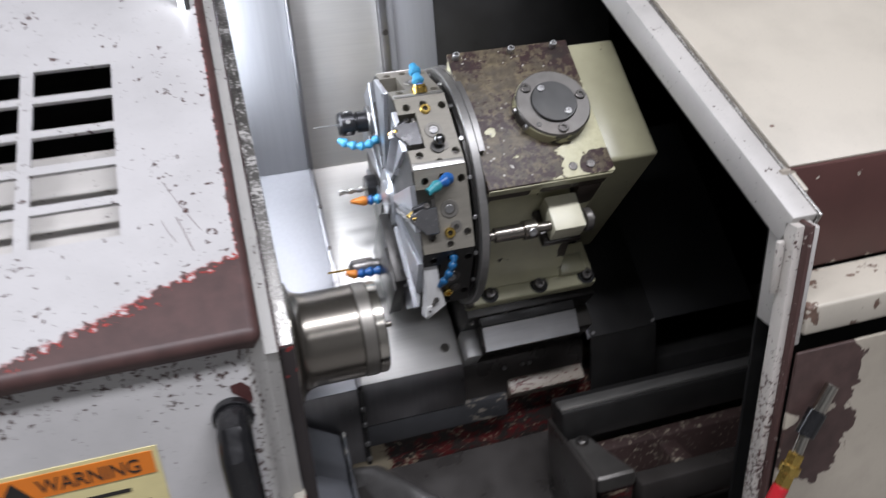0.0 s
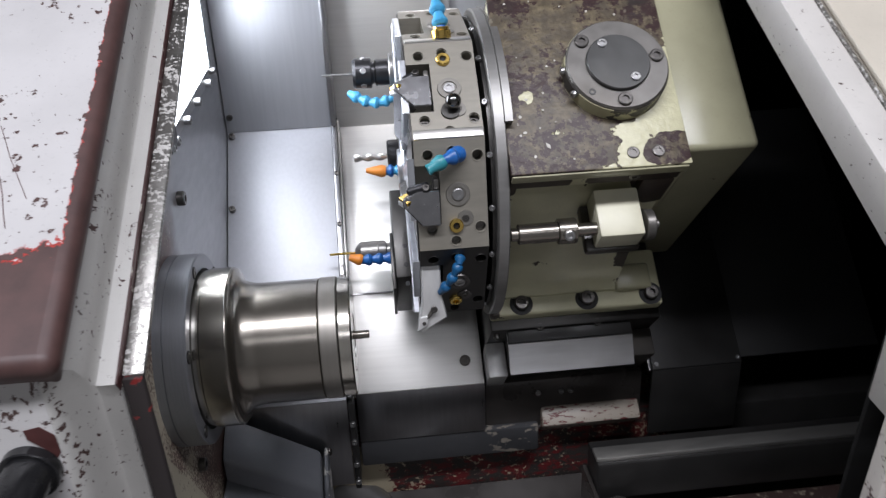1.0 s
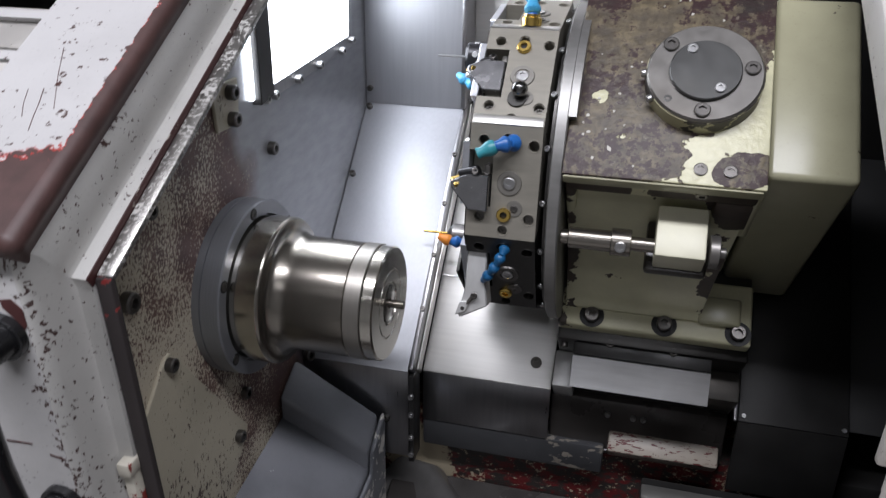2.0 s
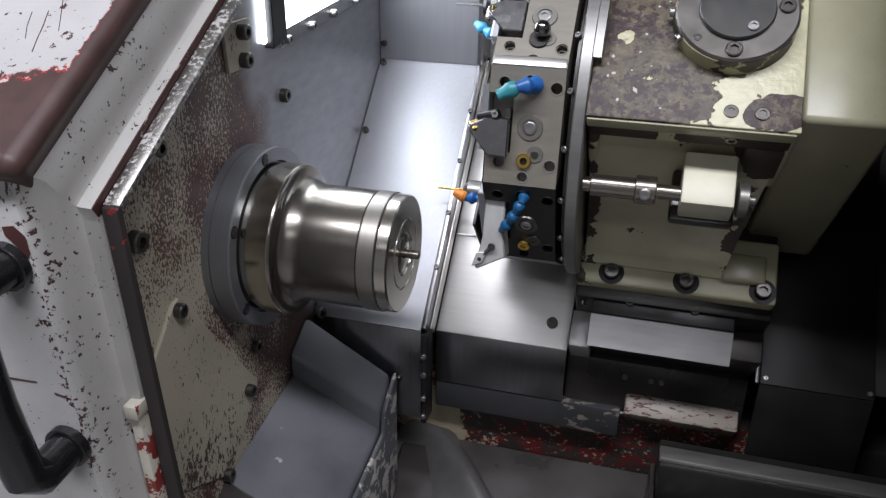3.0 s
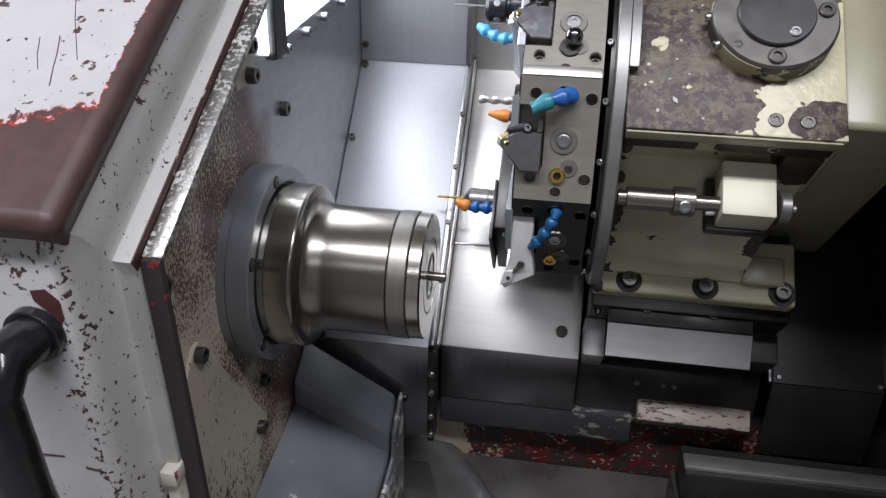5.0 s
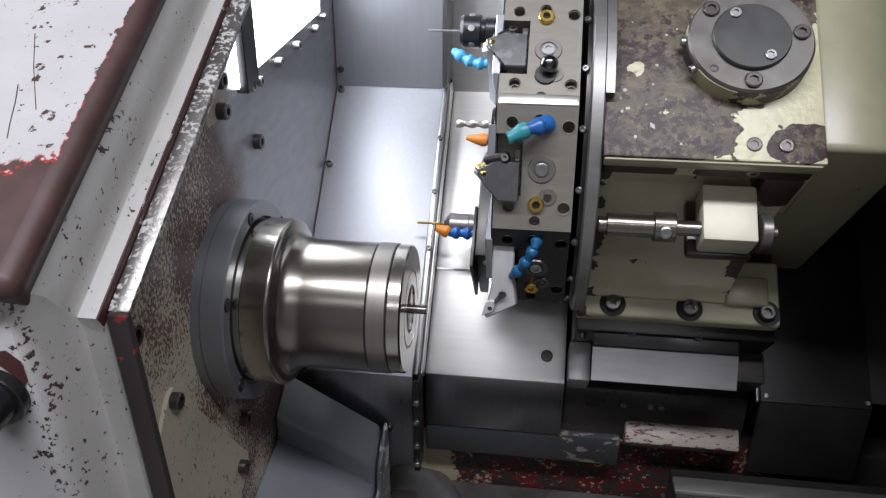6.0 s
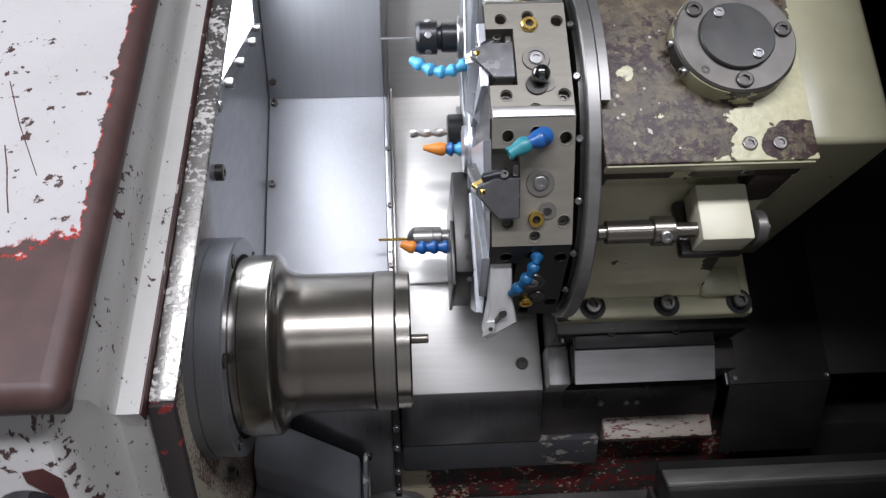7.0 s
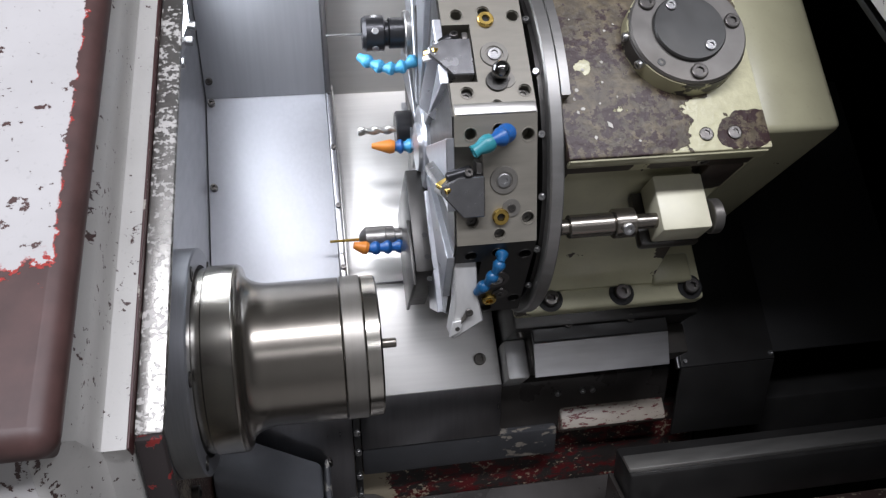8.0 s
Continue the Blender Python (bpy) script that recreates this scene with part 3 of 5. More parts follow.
def way_cover():
    """Sliding way cover under the turret: sheet, lip and upright back sheets."""
    g = thing("way_cover", at(LEVEL, -0.17, 0.1, -0.19), "brushed stainless way cover sliding under the turret", "way cover")
    part("slanted_sheet", box(BM(), (-0.231, -0.056, -0.093), (-0.098, 0.256, -0.090), SLANT, 0.0008), PLATE_WARM, g)
    part("lip", box(BM(), (-0.231, 0.0245, -0.1635), (-0.098, 0.0275, -0.104), LEVEL, 0.0008), LIP, g)
    screw(g, at(SLANT, -0.116, -0.031, -0.090), SLANT.to_3x3() @ Vector((0, 0, 1)), 0.0055, 0.005, BOSS)
    part("seam", box(BM(), (-0.231, 0.05, -0.0897), (-0.098, 0.0515, -0.0885), SLANT, 0), LIP, g)
    back = thing("back_sheets", at(LEVEL, -0.15, 0.25, 0.11), "brushed stainless upright sheets behind the turret", "guard")
    part("wide_sheet", box(BM(), (-0.2335, 0.247, 0.115), (-0.118, 0.25, 0.42), LEVEL, 0.0006), PLATE_WARM, back)
    part("upper_sheet", box(BM(), (-0.2335, 0.2475, 0.421), (-0.118, 0.2505, 0.6), LEVEL, 0.0006), LIP, back)
    part("channel", box(BM(), (-0.1175, 0.236, 0.0), (-0.107, 0.25, 0.6), LEVEL, 0.001), LIP, back)
    part("channel_edge", box(BM(), (-0.1065, 0.240, 0.0), (-0.098, 0.25, 0.6), LEVEL, 0.001), PLATE, back)
    part("narrow_sheet", box(BM(), (-0.0975, 0.247, 0.0), (-0.04, 0.25, 0.6), LEVEL, 0.0006), PLATE, back)
    # last back sheet, darkened in colour towards the unlit side
    part("shaded_back_sheet", box(BM(), (-0.0395, 0.246, 0.0), (0.22, 0.25, 0.6), LEVEL, 0.0006), DARK_SHEET, back)
    for z in (0.2, 0.29, 0.38):
        screw(back, at(LEVEL, -0.1122, 0.236, z), (0, -1, 0), 0.004, 0.003)
    # cover on the tailstock side, darkened in colour for the unlit interior
    r = thing("tail_way_cover", at(LEVEL, 0.14, 0.1, -0.2), "way cover on the far side of the turret, coloured dark for shade", "way cover")
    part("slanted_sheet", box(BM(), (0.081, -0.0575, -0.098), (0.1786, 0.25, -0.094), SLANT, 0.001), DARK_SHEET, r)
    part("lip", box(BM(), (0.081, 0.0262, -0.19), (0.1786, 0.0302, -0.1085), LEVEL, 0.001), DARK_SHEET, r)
    part("edge_bar", box(BM(), (0.0765, -0.058, -0.100), (0.0806, 0.25, -0.0925), SLANT, 0.001), LIP, r, "bright worn edge bar")
    # farthest sheet, near black for the unlit interior
    part("second_sheet", box(BM(), (0.179, -0.050, -0.108), (0.34, 0.25, -0.105), SLANT, 0.001), SHADE_SHEET, r)
    screw(r, at(SLANT, 0.0856, -0.052, -0.094), SLANT.to_3x3() @ Vector((0, 0, 1)), 0.0022, 0.002, ZINC)
    screw(r, at(SLANT, 0.1745, -0.052, -0.094), SLANT.to_3x3() @ Vector((0, 0, 1)), 0.0022, 0.002, ZINC)


way_cover()


def work_lamp():
    """Lamp behind a polygonal window in the headstock wall, with clamp bar and screws."""
    m = Matrix(((0, 0, 1, WX), (1, 0, 0, 0), (0, 1, 0, Z0), (0, 0, 0, 1)))
    lamp = thing("work_lamp", at(LEVEL, WX, 0.06, 0.19), "bright white work lamp window screwed to the headstock wall", "lamp")
    part("frame", prism(BM(), [(-0.05, 0.183), (0.165, 0.199), (0.182, 0.43), (-0.05, 0.43)], 0.003, m, 0.0006), LIP, lamp)
    part("diffuser", prism(BM(), [(-0.035, 0.196), (0.152, 0.212), (0.165, 0.42), (-0.035, 0.42)], 0.004, m @ Matrix.Translation((0, 0, 0.0005)), 0.0006), GLOW, lamp)
    # brightly lit gap beside the clamp bar, its light made as glow
    part("lit_side_gap", prism(BM(), [(-0.0662, 0.19), (-0.0632, 0.191), (-0.0632, 0.42), (-0.0662, 0.42)], 0.004, m, 0.0006), GLOW, lamp)
    part("clamp_bar", prism(BM(), [(-0.0615, 0.186), (-0.037, 0.19), (-0.037, 0.43), (-0.0615, 0.43)], 0.009, m, 0.0006), DARK_SHEET, lamp)
    for y, z in ((-0.03, 0.188), (0.02, 0.192), (0.07, 0.196), (0.13, 0.2), (0.159, 0.207), (0.166, 0.29), (-0.047, 0.188)):
        screw(lamp, at(LEVEL, WX + 0.003, y, z), (1, 0, 0), 0.004, 0.006, ZINC)
    # latch plate and screws in the wall
    latch = thing("latch_plate", at(LEVEL, WX, -0.106, 0.17), "small worn steel latch plate with two screws", "plate")
    part("plate", prism(BM(), [(-0.127, 0.214), (-0.088, 0.214), (-0.0905, 0.178), (-0.124, 0.178)], 0.003, m, 0.0005), ACCESS, latch)
    screw(latch, at(LEVEL, WX + 0.003, -0.1035, 0.2055), (1, 0, 0), 0.006, 0.007)
    screw(latch, at(LEVEL, WX + 0.003, -0.1035, 0.1845), (1, 0, 0), 0.006, 0.007)
    # lower access plate
    acc = thing("access_plate", at(LEVEL, WX, -0.18, -0.1), "cream speckled access plate screwed to the headstock wall", "plate")
    part("plate", prism(BM(), [(-0.228, 0.0395), (-0.221, 0.0405), (-0.126, -0.089), (-0.128, -0.096), (-0.184, -0.147), (-0.25, -0.11), (-0.262, 0.005)], 0.003, m, 0.0006), ACCESS, acc)
    for y, z in ((-0.225, 0.033), (-0.144, -0.088), (-0.19, -0.142)):
        screw(acc, at(LEVEL, WX + 0.003, y, z), (1, 0, 0), 0.0055, 0.006)
    for y, z, r in ((-0.036, 0.142, 0.006), (-0.256, 0.099, 0.0075), (-0.2205, 0.150, 0.006), (-0.122, -0.058, 0.0055), (-0.178, 0.178, 0.0035)):
        s = tagged(screw(acc, at(LEVEL, WX, y, z), (1, 0, 0), r, r), "")
    stop = thing("stop_plate", at(LEVEL, WX, -0.25, 0.15), "dark triangular stop plate on the headstock wall", "plate")
    part("plate", prism(BM(), [(-0.285, 0.115), (-0.262, 0.139), (-0.224, 0.144), (-0.2245, 0.168), (-0.255, 0.19)], 0.004, m, 0.0006), LIP, stop)


work_lamp()
# ---- spindle ----
AY, AZ = -0.112, 0.045


def spindle():
    m = along(at(LEVEL, 0, AY, AZ), (1, 0, 0))
    s = thing("spindle", at(LEVEL, WX, AY, AZ - 0.074), "turned steel collet chuck spindle on the headstock wall", "spindle")
    bm = turned(BM(), [(WX - 0.002, 0.03), (WX - 0.002, 0.0735), (-0.3478, 0.0735), (-0.3475, 0.0726), (-0.3470, 0.0726), (-0.3467, 0.0735), (-0.3322, 0.0735), (-0.3312, 0.0725), (-0.3312, 0.0622), (-0.3365, 0.0616), (-0.3365, 0.05)], m, 96)
    fl = part("flange", bm, GREY_IRON, s, "dull grey flange ring with sunk screws")
    for i in range(6):
        a = radians(35 + 60 * i)
        p = at(LEVEL, -0.3312, AY + 0.0672 * math.cos(a), AZ + 0.0672 * math.sin(a))
        # dark disc and rim paint the shade of a counterbore
        part("counterbore", turned(BM(), [(0.0, 0.0049), (0.0005, 0.0047), (0.0005, 0.0043), (0.0002, 0.0043), (0.0002, 0)], along(p, (1, 0, 0)), 20), RECESS_SHADE, fl)
        screw(fl, p, (1, 0, 0), 0.0036, 0.0008, SCREW)
    bm = turned(BM(), [(-0.3364, 0.05), (-0.3364, 0.0594), (-0.3360, 0.0598), (-0.3262, 0.0598), (-0.3258, 0.0594), (-0.3258, 0.05)], m, 96)
    part("thin_ring", bm, POLISHED, s, "polished thin steel ring")
    bm = turned(BM(), [(-0.3257, 0.05), (-0.3257, 0.0606), (-0.3252, 0.0611), (-0.3084, 0.0611), (-0.3080, 0.0607), (-0.3080, 0.05)], m, 96)
    part("clamp_ring", bm, POLISHED, s, "polished steel ring")
    bm = turned(BM(), [(-0.3079, 0.045), (-0.3079, 0.0607), (-0.3066, 0.0603), (-0.3056, 0.0592), (-0.3052, 0.0572), (-0.3046, 0.0548), (-0.3036, 0.0528), (-0.3021, 0.0512), (-0.3001, 0.0498), (-0.2976, 0.0486), (-0.2948, 0.0478), (-0.2915, 0.0472), (-0.2880, 0.0470), (-0.2441, 0.0470), (-0.2435, 0.0464), (-0.2435, 0.044)], m, 96)
    part("sleeve", bm, TURNED, s)
    bm = turned(BM(), [(-0.2430, 0.044), (-0.2430, 0.0468), (-0.2424, 0.0474), (-0.2303, 0.0474), (-0.2297, 0.0468), (-0.2297, 0.044)], m, 96)
    part("collar", bm, TURNED_PALE, s)
    bm = turned(BM(), [(-0.2292, 0.044), (-0.2292, 0.0460), (-0.2287, 0.0466), (-0.2205, 0.0466), (-0.2193, 0.0454), (-0.2193, 0.029), (-0.2203, 0.0285), (-0.2203, 0.0275), (-0.2193, 0.027), (-0.2193, 0.018), (-0.2210, 0.0172), (-0.2215, 0.016), (-0.2215, 0.0)], m, 96)
    part("nose_cap", bm, POLISHED, s, "polished nose cap with collet rings")
    bm = turned(BM(), [(-0.224, 0), (-0.2208, 0.0155), (-0.2204, 0.0155), (-0.2198, 0.0145), (-0.2198, 0.0045), (-0.222, 0.0038), (-0.222, 0)], m, 48)
    part("collet", bm, TURNED, s)
    part("workpiece", rod(BM(), at(LEVEL, -0.226, AY, AZ), at(LEVEL, -0.2075, AY, AZ), 0.0033), TURNED, s, "thin turned bar stub in the collet")


spindle()


def chip_block():
    """Blue-grey casting under the spindle: stepped block with flaked right edge."""
    b = thing("headstock_casting", at(LEVEL, -0.3, -0.12, -0.32), "blue-grey painted casting with flaked edge under the spindle", "casting")
    m = Matrix(((0, 0, 1, WX + 0.001), (1, 0, 0, 0), (0, 1, 0, Z0), (0, 0, 0, 1)))
    # stepped block whose top falls towards the trough
    bm = BM()

    def slab(bm, pts_wall, pts_free):
        a = [bm.verts.new(at(LEVEL, *p)) for p in pts_wall]
        c = [bm.verts.new(at(LEVEL, *p)) for p in pts_free]
        k = len(a)
        f = [bm.faces.new(a), bm.faces.new(c[::-1])] + [bm.faces.new((a[i], c[i], c[(i + 1) % k], a[(i + 1) % k])) for i in range(k)]
        bmesh.ops.recalc_face_normals(bm, faces=f)
        bmesh.ops.bevel(bm, geom=list({e for x in f for e in x.edges}), offset=0.004, segments=2, affect="EDGES", profile=0.5)
        return bm
    x0, x1 = WX + 0.001, -0.268
    part("upper_step", slab(BM(), [(x0, -0.020, -0.082), (x0, -0.060, -0.104), (x0, -0.060, -0.2), (x0, -0.020, -0.2)],
                            [(x1, -0.012, -0.140), (x1, -0.046, -0.163), (x1, -0.046, -0.21), (x1, -0.012, -0.21)]), BLOCK, b)
    part("lower_step", slab(BM(), [(x0, -0.05, -0.125), (x0, -0.2, -0.150), (x0, -0.2, -0.319), (x0, -0.05, -0.319)],
                            [(x1, -0.040, -0.184), (x1, -0.185, -0.208), (x1, -0.185, -0.319), (x1, -0.040, -0.319)]), BLOCK, b)
    part("apron", slab(BM(), [(x0, -0.19, -0.145), (x0, -0.285, -0.2), (x0, -0.285, -0.319), (x0, -0.19, -0.319)],
                       [(x1, -0.18, -0.2), (x1, -0.285, -0.22), (x1, -0.285, -0.319), (x1, -0.18, -0.319)]), TROUGH, b)
    # end plate along the free side, flaked on its edge
    edge = [(-0.009, -0.138), (-0.046, -0.162), (-0.050, -0.186), (-0.19, -0.209), (-0.19, -0.319), (-0.009, -0.319)]
    part("flaked_edge", slab(BM(), [(x1 + 0.001, *p) for p in edge], [(x1 + 0.007, *p) for p in edge]), BLOCK_EDGE, b, "paint flaked to bare white patches")
    screw(b, at(LEVEL, WX + 0.008, -0.006, -0.086), (1, -0.3, 0.2), 0.006, 0.006)


chip_block()


# ---- turret ----
TS, TN, TA = 0.12, 0.060, 0.1331      # centre in the slant frame, and distance of the flats
NUP = SLANT.to_3x3() @ Vector((0, 0, 1))


def face_frame(k, first=0.0):
    """Frame on flat k of the turret: x along the spindle, y round the disc, z outwards; origin at the flat's middle, u = 0."""
    a = radians(first + 36 * k)
    # flat 0 looks along n; a turns it towards the operator
    c = SLANT @ Vector((0, TS - TA * math.sin(a), TN + TA * math.cos(a)))
    out = SLANT.to_3x3() @ Vector((0, -math.sin(a), math.cos(a)))
    x = Vector((1, 0, 0))
    y = out.cross(x)
    return Matrix((((x.x, y.x, out.x, c.x)), (x.y, y.y, out.y, c.y), (x.z, y.z, out.z, c.z), (0, 0, 0, 1)))


HALF = TA * math.tan(radians(18))


def loc_line(parent, pts, rs, mats, names="hose_bead"):
    """A jointed coolant nozzle: beads that taper towards the next."""
    for i, (p, q) in enumerate(zip(pts, pts[1:])):
        p, q = Vector(p), Vector(q)
        d = (q - p).length
        r = rs[i]
        bm = turned(BM(), [(0, 0), (0, r * 0.62), (d * 0.1, r * 0.85), (d * 0.3, r), (d * 0.5, r * 0.93), (d * 0.75, r * 0.66), (d * 1.0, r * 0.6), (d * 1.1, r * 0.5), (d * 1.1, 0)], along(p, q - p), 16)
        part(names, bm, mats[i], parent)


# threaded bores in a flat: place along the spindle, round the disc, and radius
BORES = ((-0.1525, -0.027, 0.0042), (-0.1145, -0.027, 0.0044), (-0.134, -0.037, 0.0040), (-0.1525, 0.031, 0.0042), (-0.1145, 0.029, 0.0044), (-0.134, 0.033, 0.0042))


def drilled_flat(m, deep, bores):
    """Flat of a station with the tool notch in its front edge and real bores through it."""
    bm = BM()
    low = deep * math.tan(radians(18))
    x0, x1, xn = -0.163, -0.1085, -0.1445
    outer = [(x0, -HALF), (x0, -0.0195), (xn, -0.0195), (xn, 0.0235), (x0, 0.0235), (x0, HALF), (x1, HALF), (x1, -HALF)]
    loops = [[(x, y, x, y - low * (1 if y > 0.04 else -1 if y < -0.04 else 0)) for x, y in outer]]
    for x, y, r in bores:
        ring = [(x + r * math.cos(2 * math.pi * i / 20), y + r * math.sin(2 * math.pi * i / 20)) for i in range(20)]
        loops.append([(a, b, a, b) for a, b in ring])
    edges = []
    for loop in loops:
        top = [bm.verts.new(m @ Vector((a, b, 0))) for a, b, c, d in loop]
        foot = [bm.verts.new(m @ Vector((c, d, -deep))) for a, b, c, d in loop]
        k = len(loop)
        for i in range(k):
            j = (i + 1) % k
            bm.faces.new((top[i], top[j], foot[j], foot[i]))
            edges.append(bm.edges.get((top[i], top[j])))
    bmesh.ops.triangle_fill(bm, use_beauty=True, use_dissolve=False, edges=edges)
    return bm


def turret():
    t = thing("turret", at(SLANT, -0.135, TS, TN - 0.14), "ten-sided steel tool turret with tools clamped round it", "turret")
    # body: ten flats, thick front face and rear ring
    for k in range(10):
        m = face_frame(k)
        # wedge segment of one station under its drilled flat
        # lower stations get darker steel and bosses that carry their shade
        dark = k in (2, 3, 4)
        drilled = k in (0, 1, 2, 9)
        deep = 0.016 if drilled else 0.0
        low = HALF - deep * math.tan(radians(18))
        fm = m @ Matrix(((0, 0, 1, -0.163), (1, 0, 0, 0), (0, 1, 0, 0), (0, 0, 0, 1)))
        pts = [(-low, -deep), (low, -deep), (0.03 * math.tan(radians(18)), -TA + 0.03), (-0.03 * math.tan(radians(18)), -TA + 0.03)]
        bm = prism(BM(), pts, 0.0545, fm, 0.0008)
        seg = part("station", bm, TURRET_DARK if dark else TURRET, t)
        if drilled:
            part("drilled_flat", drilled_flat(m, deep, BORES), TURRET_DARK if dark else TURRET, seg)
        # bright chamfer on the ridge between stations
        if k in (0, 9, 8):
            bm = BM()
            box(bm, (-0.1625, -HALF - 0.0, -0.004), (-0.109, -HALF + 0.008, 0.0012), m, 0.0008)
            part("ridge", bm, BRIGHT, seg, "bright ground ridge")
        # front plate of the station, parted by radial slots
        bm = BM()
        pts = [(-HALF + 0.024, -0.001), (HALF - 0.014, -0.001), (0.007, -TA + 0.036), (0.001, -TA + 0.036)]
        prism(bm, pts, -0.0055, fm, 0.0005)
        part("face_plate", bm, TURRET_FACE, seg, "ground bright face plate")
        if k in (0, 1, 9, 2):
            up = m.to_3x3() @ Vector((0, 0, 1))
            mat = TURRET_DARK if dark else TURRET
            for x, y, r in BORES:
                bm = turned(BM(), [(0.0, r + 0.0007), (0.0003, r + 0.0005), (0.0003, r), (-0.001, r - 0.0002), (-0.001, r - 0.0005)], m @ Matrix.Translation((x, y, 0)), 20)
                part("bore_edge", bm, mat, seg)
            for x, y, r in BORES[:3]:
                screw(seg, at(m, x, y, -0.0085), up, r * 0.96, 0.003, CAP_IRON, "set_screw")
            bm = turned(BM(), [(0, 0.0095), (0.0012, 0.009), (0.0012, 0.006), (0.0004, 0.0058), (0.0004, 0)], m @ Matrix.Translation((-0.131, 0.0, 0)), 28)
            part("clamp_boss", bm, SCREW if dark else BOSS, seg)
            screw(seg, at(m, -0.131, 0, 0.0004), up, 0.0046, 0.0018, ZINC, "clamp_screw")
            bm = turned(BM(), [(0, 0.0062), (0.0009, 0.006), (0.0009, 0)], m @ Matrix.Translation((-0.126, -0.019, 0)), 24)
            part("set_plug", bm, SCREW if dark else BOSS, seg)
            screw(seg, at(m, -0.126, -0.019, 0.0008), up, 0.0028, 0.0010, SCREW, "set_screw")
            bm = turned(BM(), [(0, 0.0056), (0.0022, 0.0056), (0.0030, 0.0049), (0.0030, 0.0027), (0.0008, 0.0024), (0.0008, 0)], m @ Matrix.Translation((-0.1335, -0.0245 if k != 0 else 0.026, 0)), 18)
            if not dark:
                # dark disc paints the shade inside the plug's socket
                part("plug_bore_disc", turned(BM(), [(0.0010, 0.0026), (0.0012, 0.0022), (0.0012, 0)], m @ Matrix.Translation((-0.1335, -0.0245 if k != 0 else 0.026, 0)), 16), RECESS_SHADE, seg)
            plug = part("brass_plug", bm, BRASS, seg, "brass coolant plug")
    # dark web behind the face plates
    fm = face_frame(0) @ Matrix(((0, 0, 1, -0.1642), (1, 0, 0, 0), (0, 1, 0, 0), (0, 0, 0, 1)))
    r10 = (TA - 0.0015) / math.cos(radians(18))
    part("face_web", prism(BM(), [(r10 * math.sin(radians(18 + 36 * i)), -TA + r10 * math.cos(radians(18 + 36 * i))) for i in range(10)], 0.001, fm, 0), TURRET_DARK, t, "dark web between the face plates")
    # hub boss on the front face
    hm = along(at(SLANT, -0.163, TS, TN), (-1, 0, 0))
    part("hub", turned(BM(), [(-0.004, 0.034), (0.004, 0.034), (0.006, 0.032), (0.006, 0.02), (0.009, 0.019), (0.009, 0.0)], hm, 40), TURRET_FACE, t, "bright hub disc")
    # rear ring
    rm = along(at(SLANT, -0.103, TS, TN), (1, 0, 0))
    part("rear_disc", turned(BM(), [(-0.001, 0.05), (-0.001, 0.131), (0.005, 0.131), (0.005, 0.05)], rm, 96), TURRET_DARK, t)
    part("rear_ring", turned(BM(), [(0.002, 0.06), (0.002, 0.1385), (0.003, 0.14), (0.0105, 0.14), (0.0115, 0.139), (0.0115, 0.06)], rm, 120), RING_STEEL, t, "satin steel ring behind the stations")
    for i in range(20):
        a = radians(18 * i + 6)
        screw(t, at(SLANT, -0.1045, TS + 0.1312 * math.cos(a), TN + 0.1325 * math.sin(a)), SLANT.to_3x3() @ Vector((-0.4, math.cos(a), math.sin(a))), 0.0024, 0.0024, ZINC)
    # guard arc over the upper half of the ring
    bm = BM()
    a0, a1, k = radians(104), radians(20), 36
    ring = []
    for i in range(k + 1):
        a = a0 + (a1 - a0) * i / k
        ring.append([bm.verts.new(at(SLANT, u, TS + r * math.cos(a), TN + r * math.sin(a))) for u, r in ((-0.0918, 0.1412), (-0.0858, 0.1412), (-0.0858, 0.126), (-0.0918, 0.126))])
    for a, b in zip(ring, ring[1:]):
        for i in range(4):
            bm.faces.new((a[i], a[(i + 1) % 4], b[(i + 1) % 4], b[i]))
    bm.faces.new(ring[0]), bm.faces.new(ring[-1])
    part("ring_guard", bm, RING_STEEL, t, "curved satin steel guard strip")
    return t


TUR = turret()


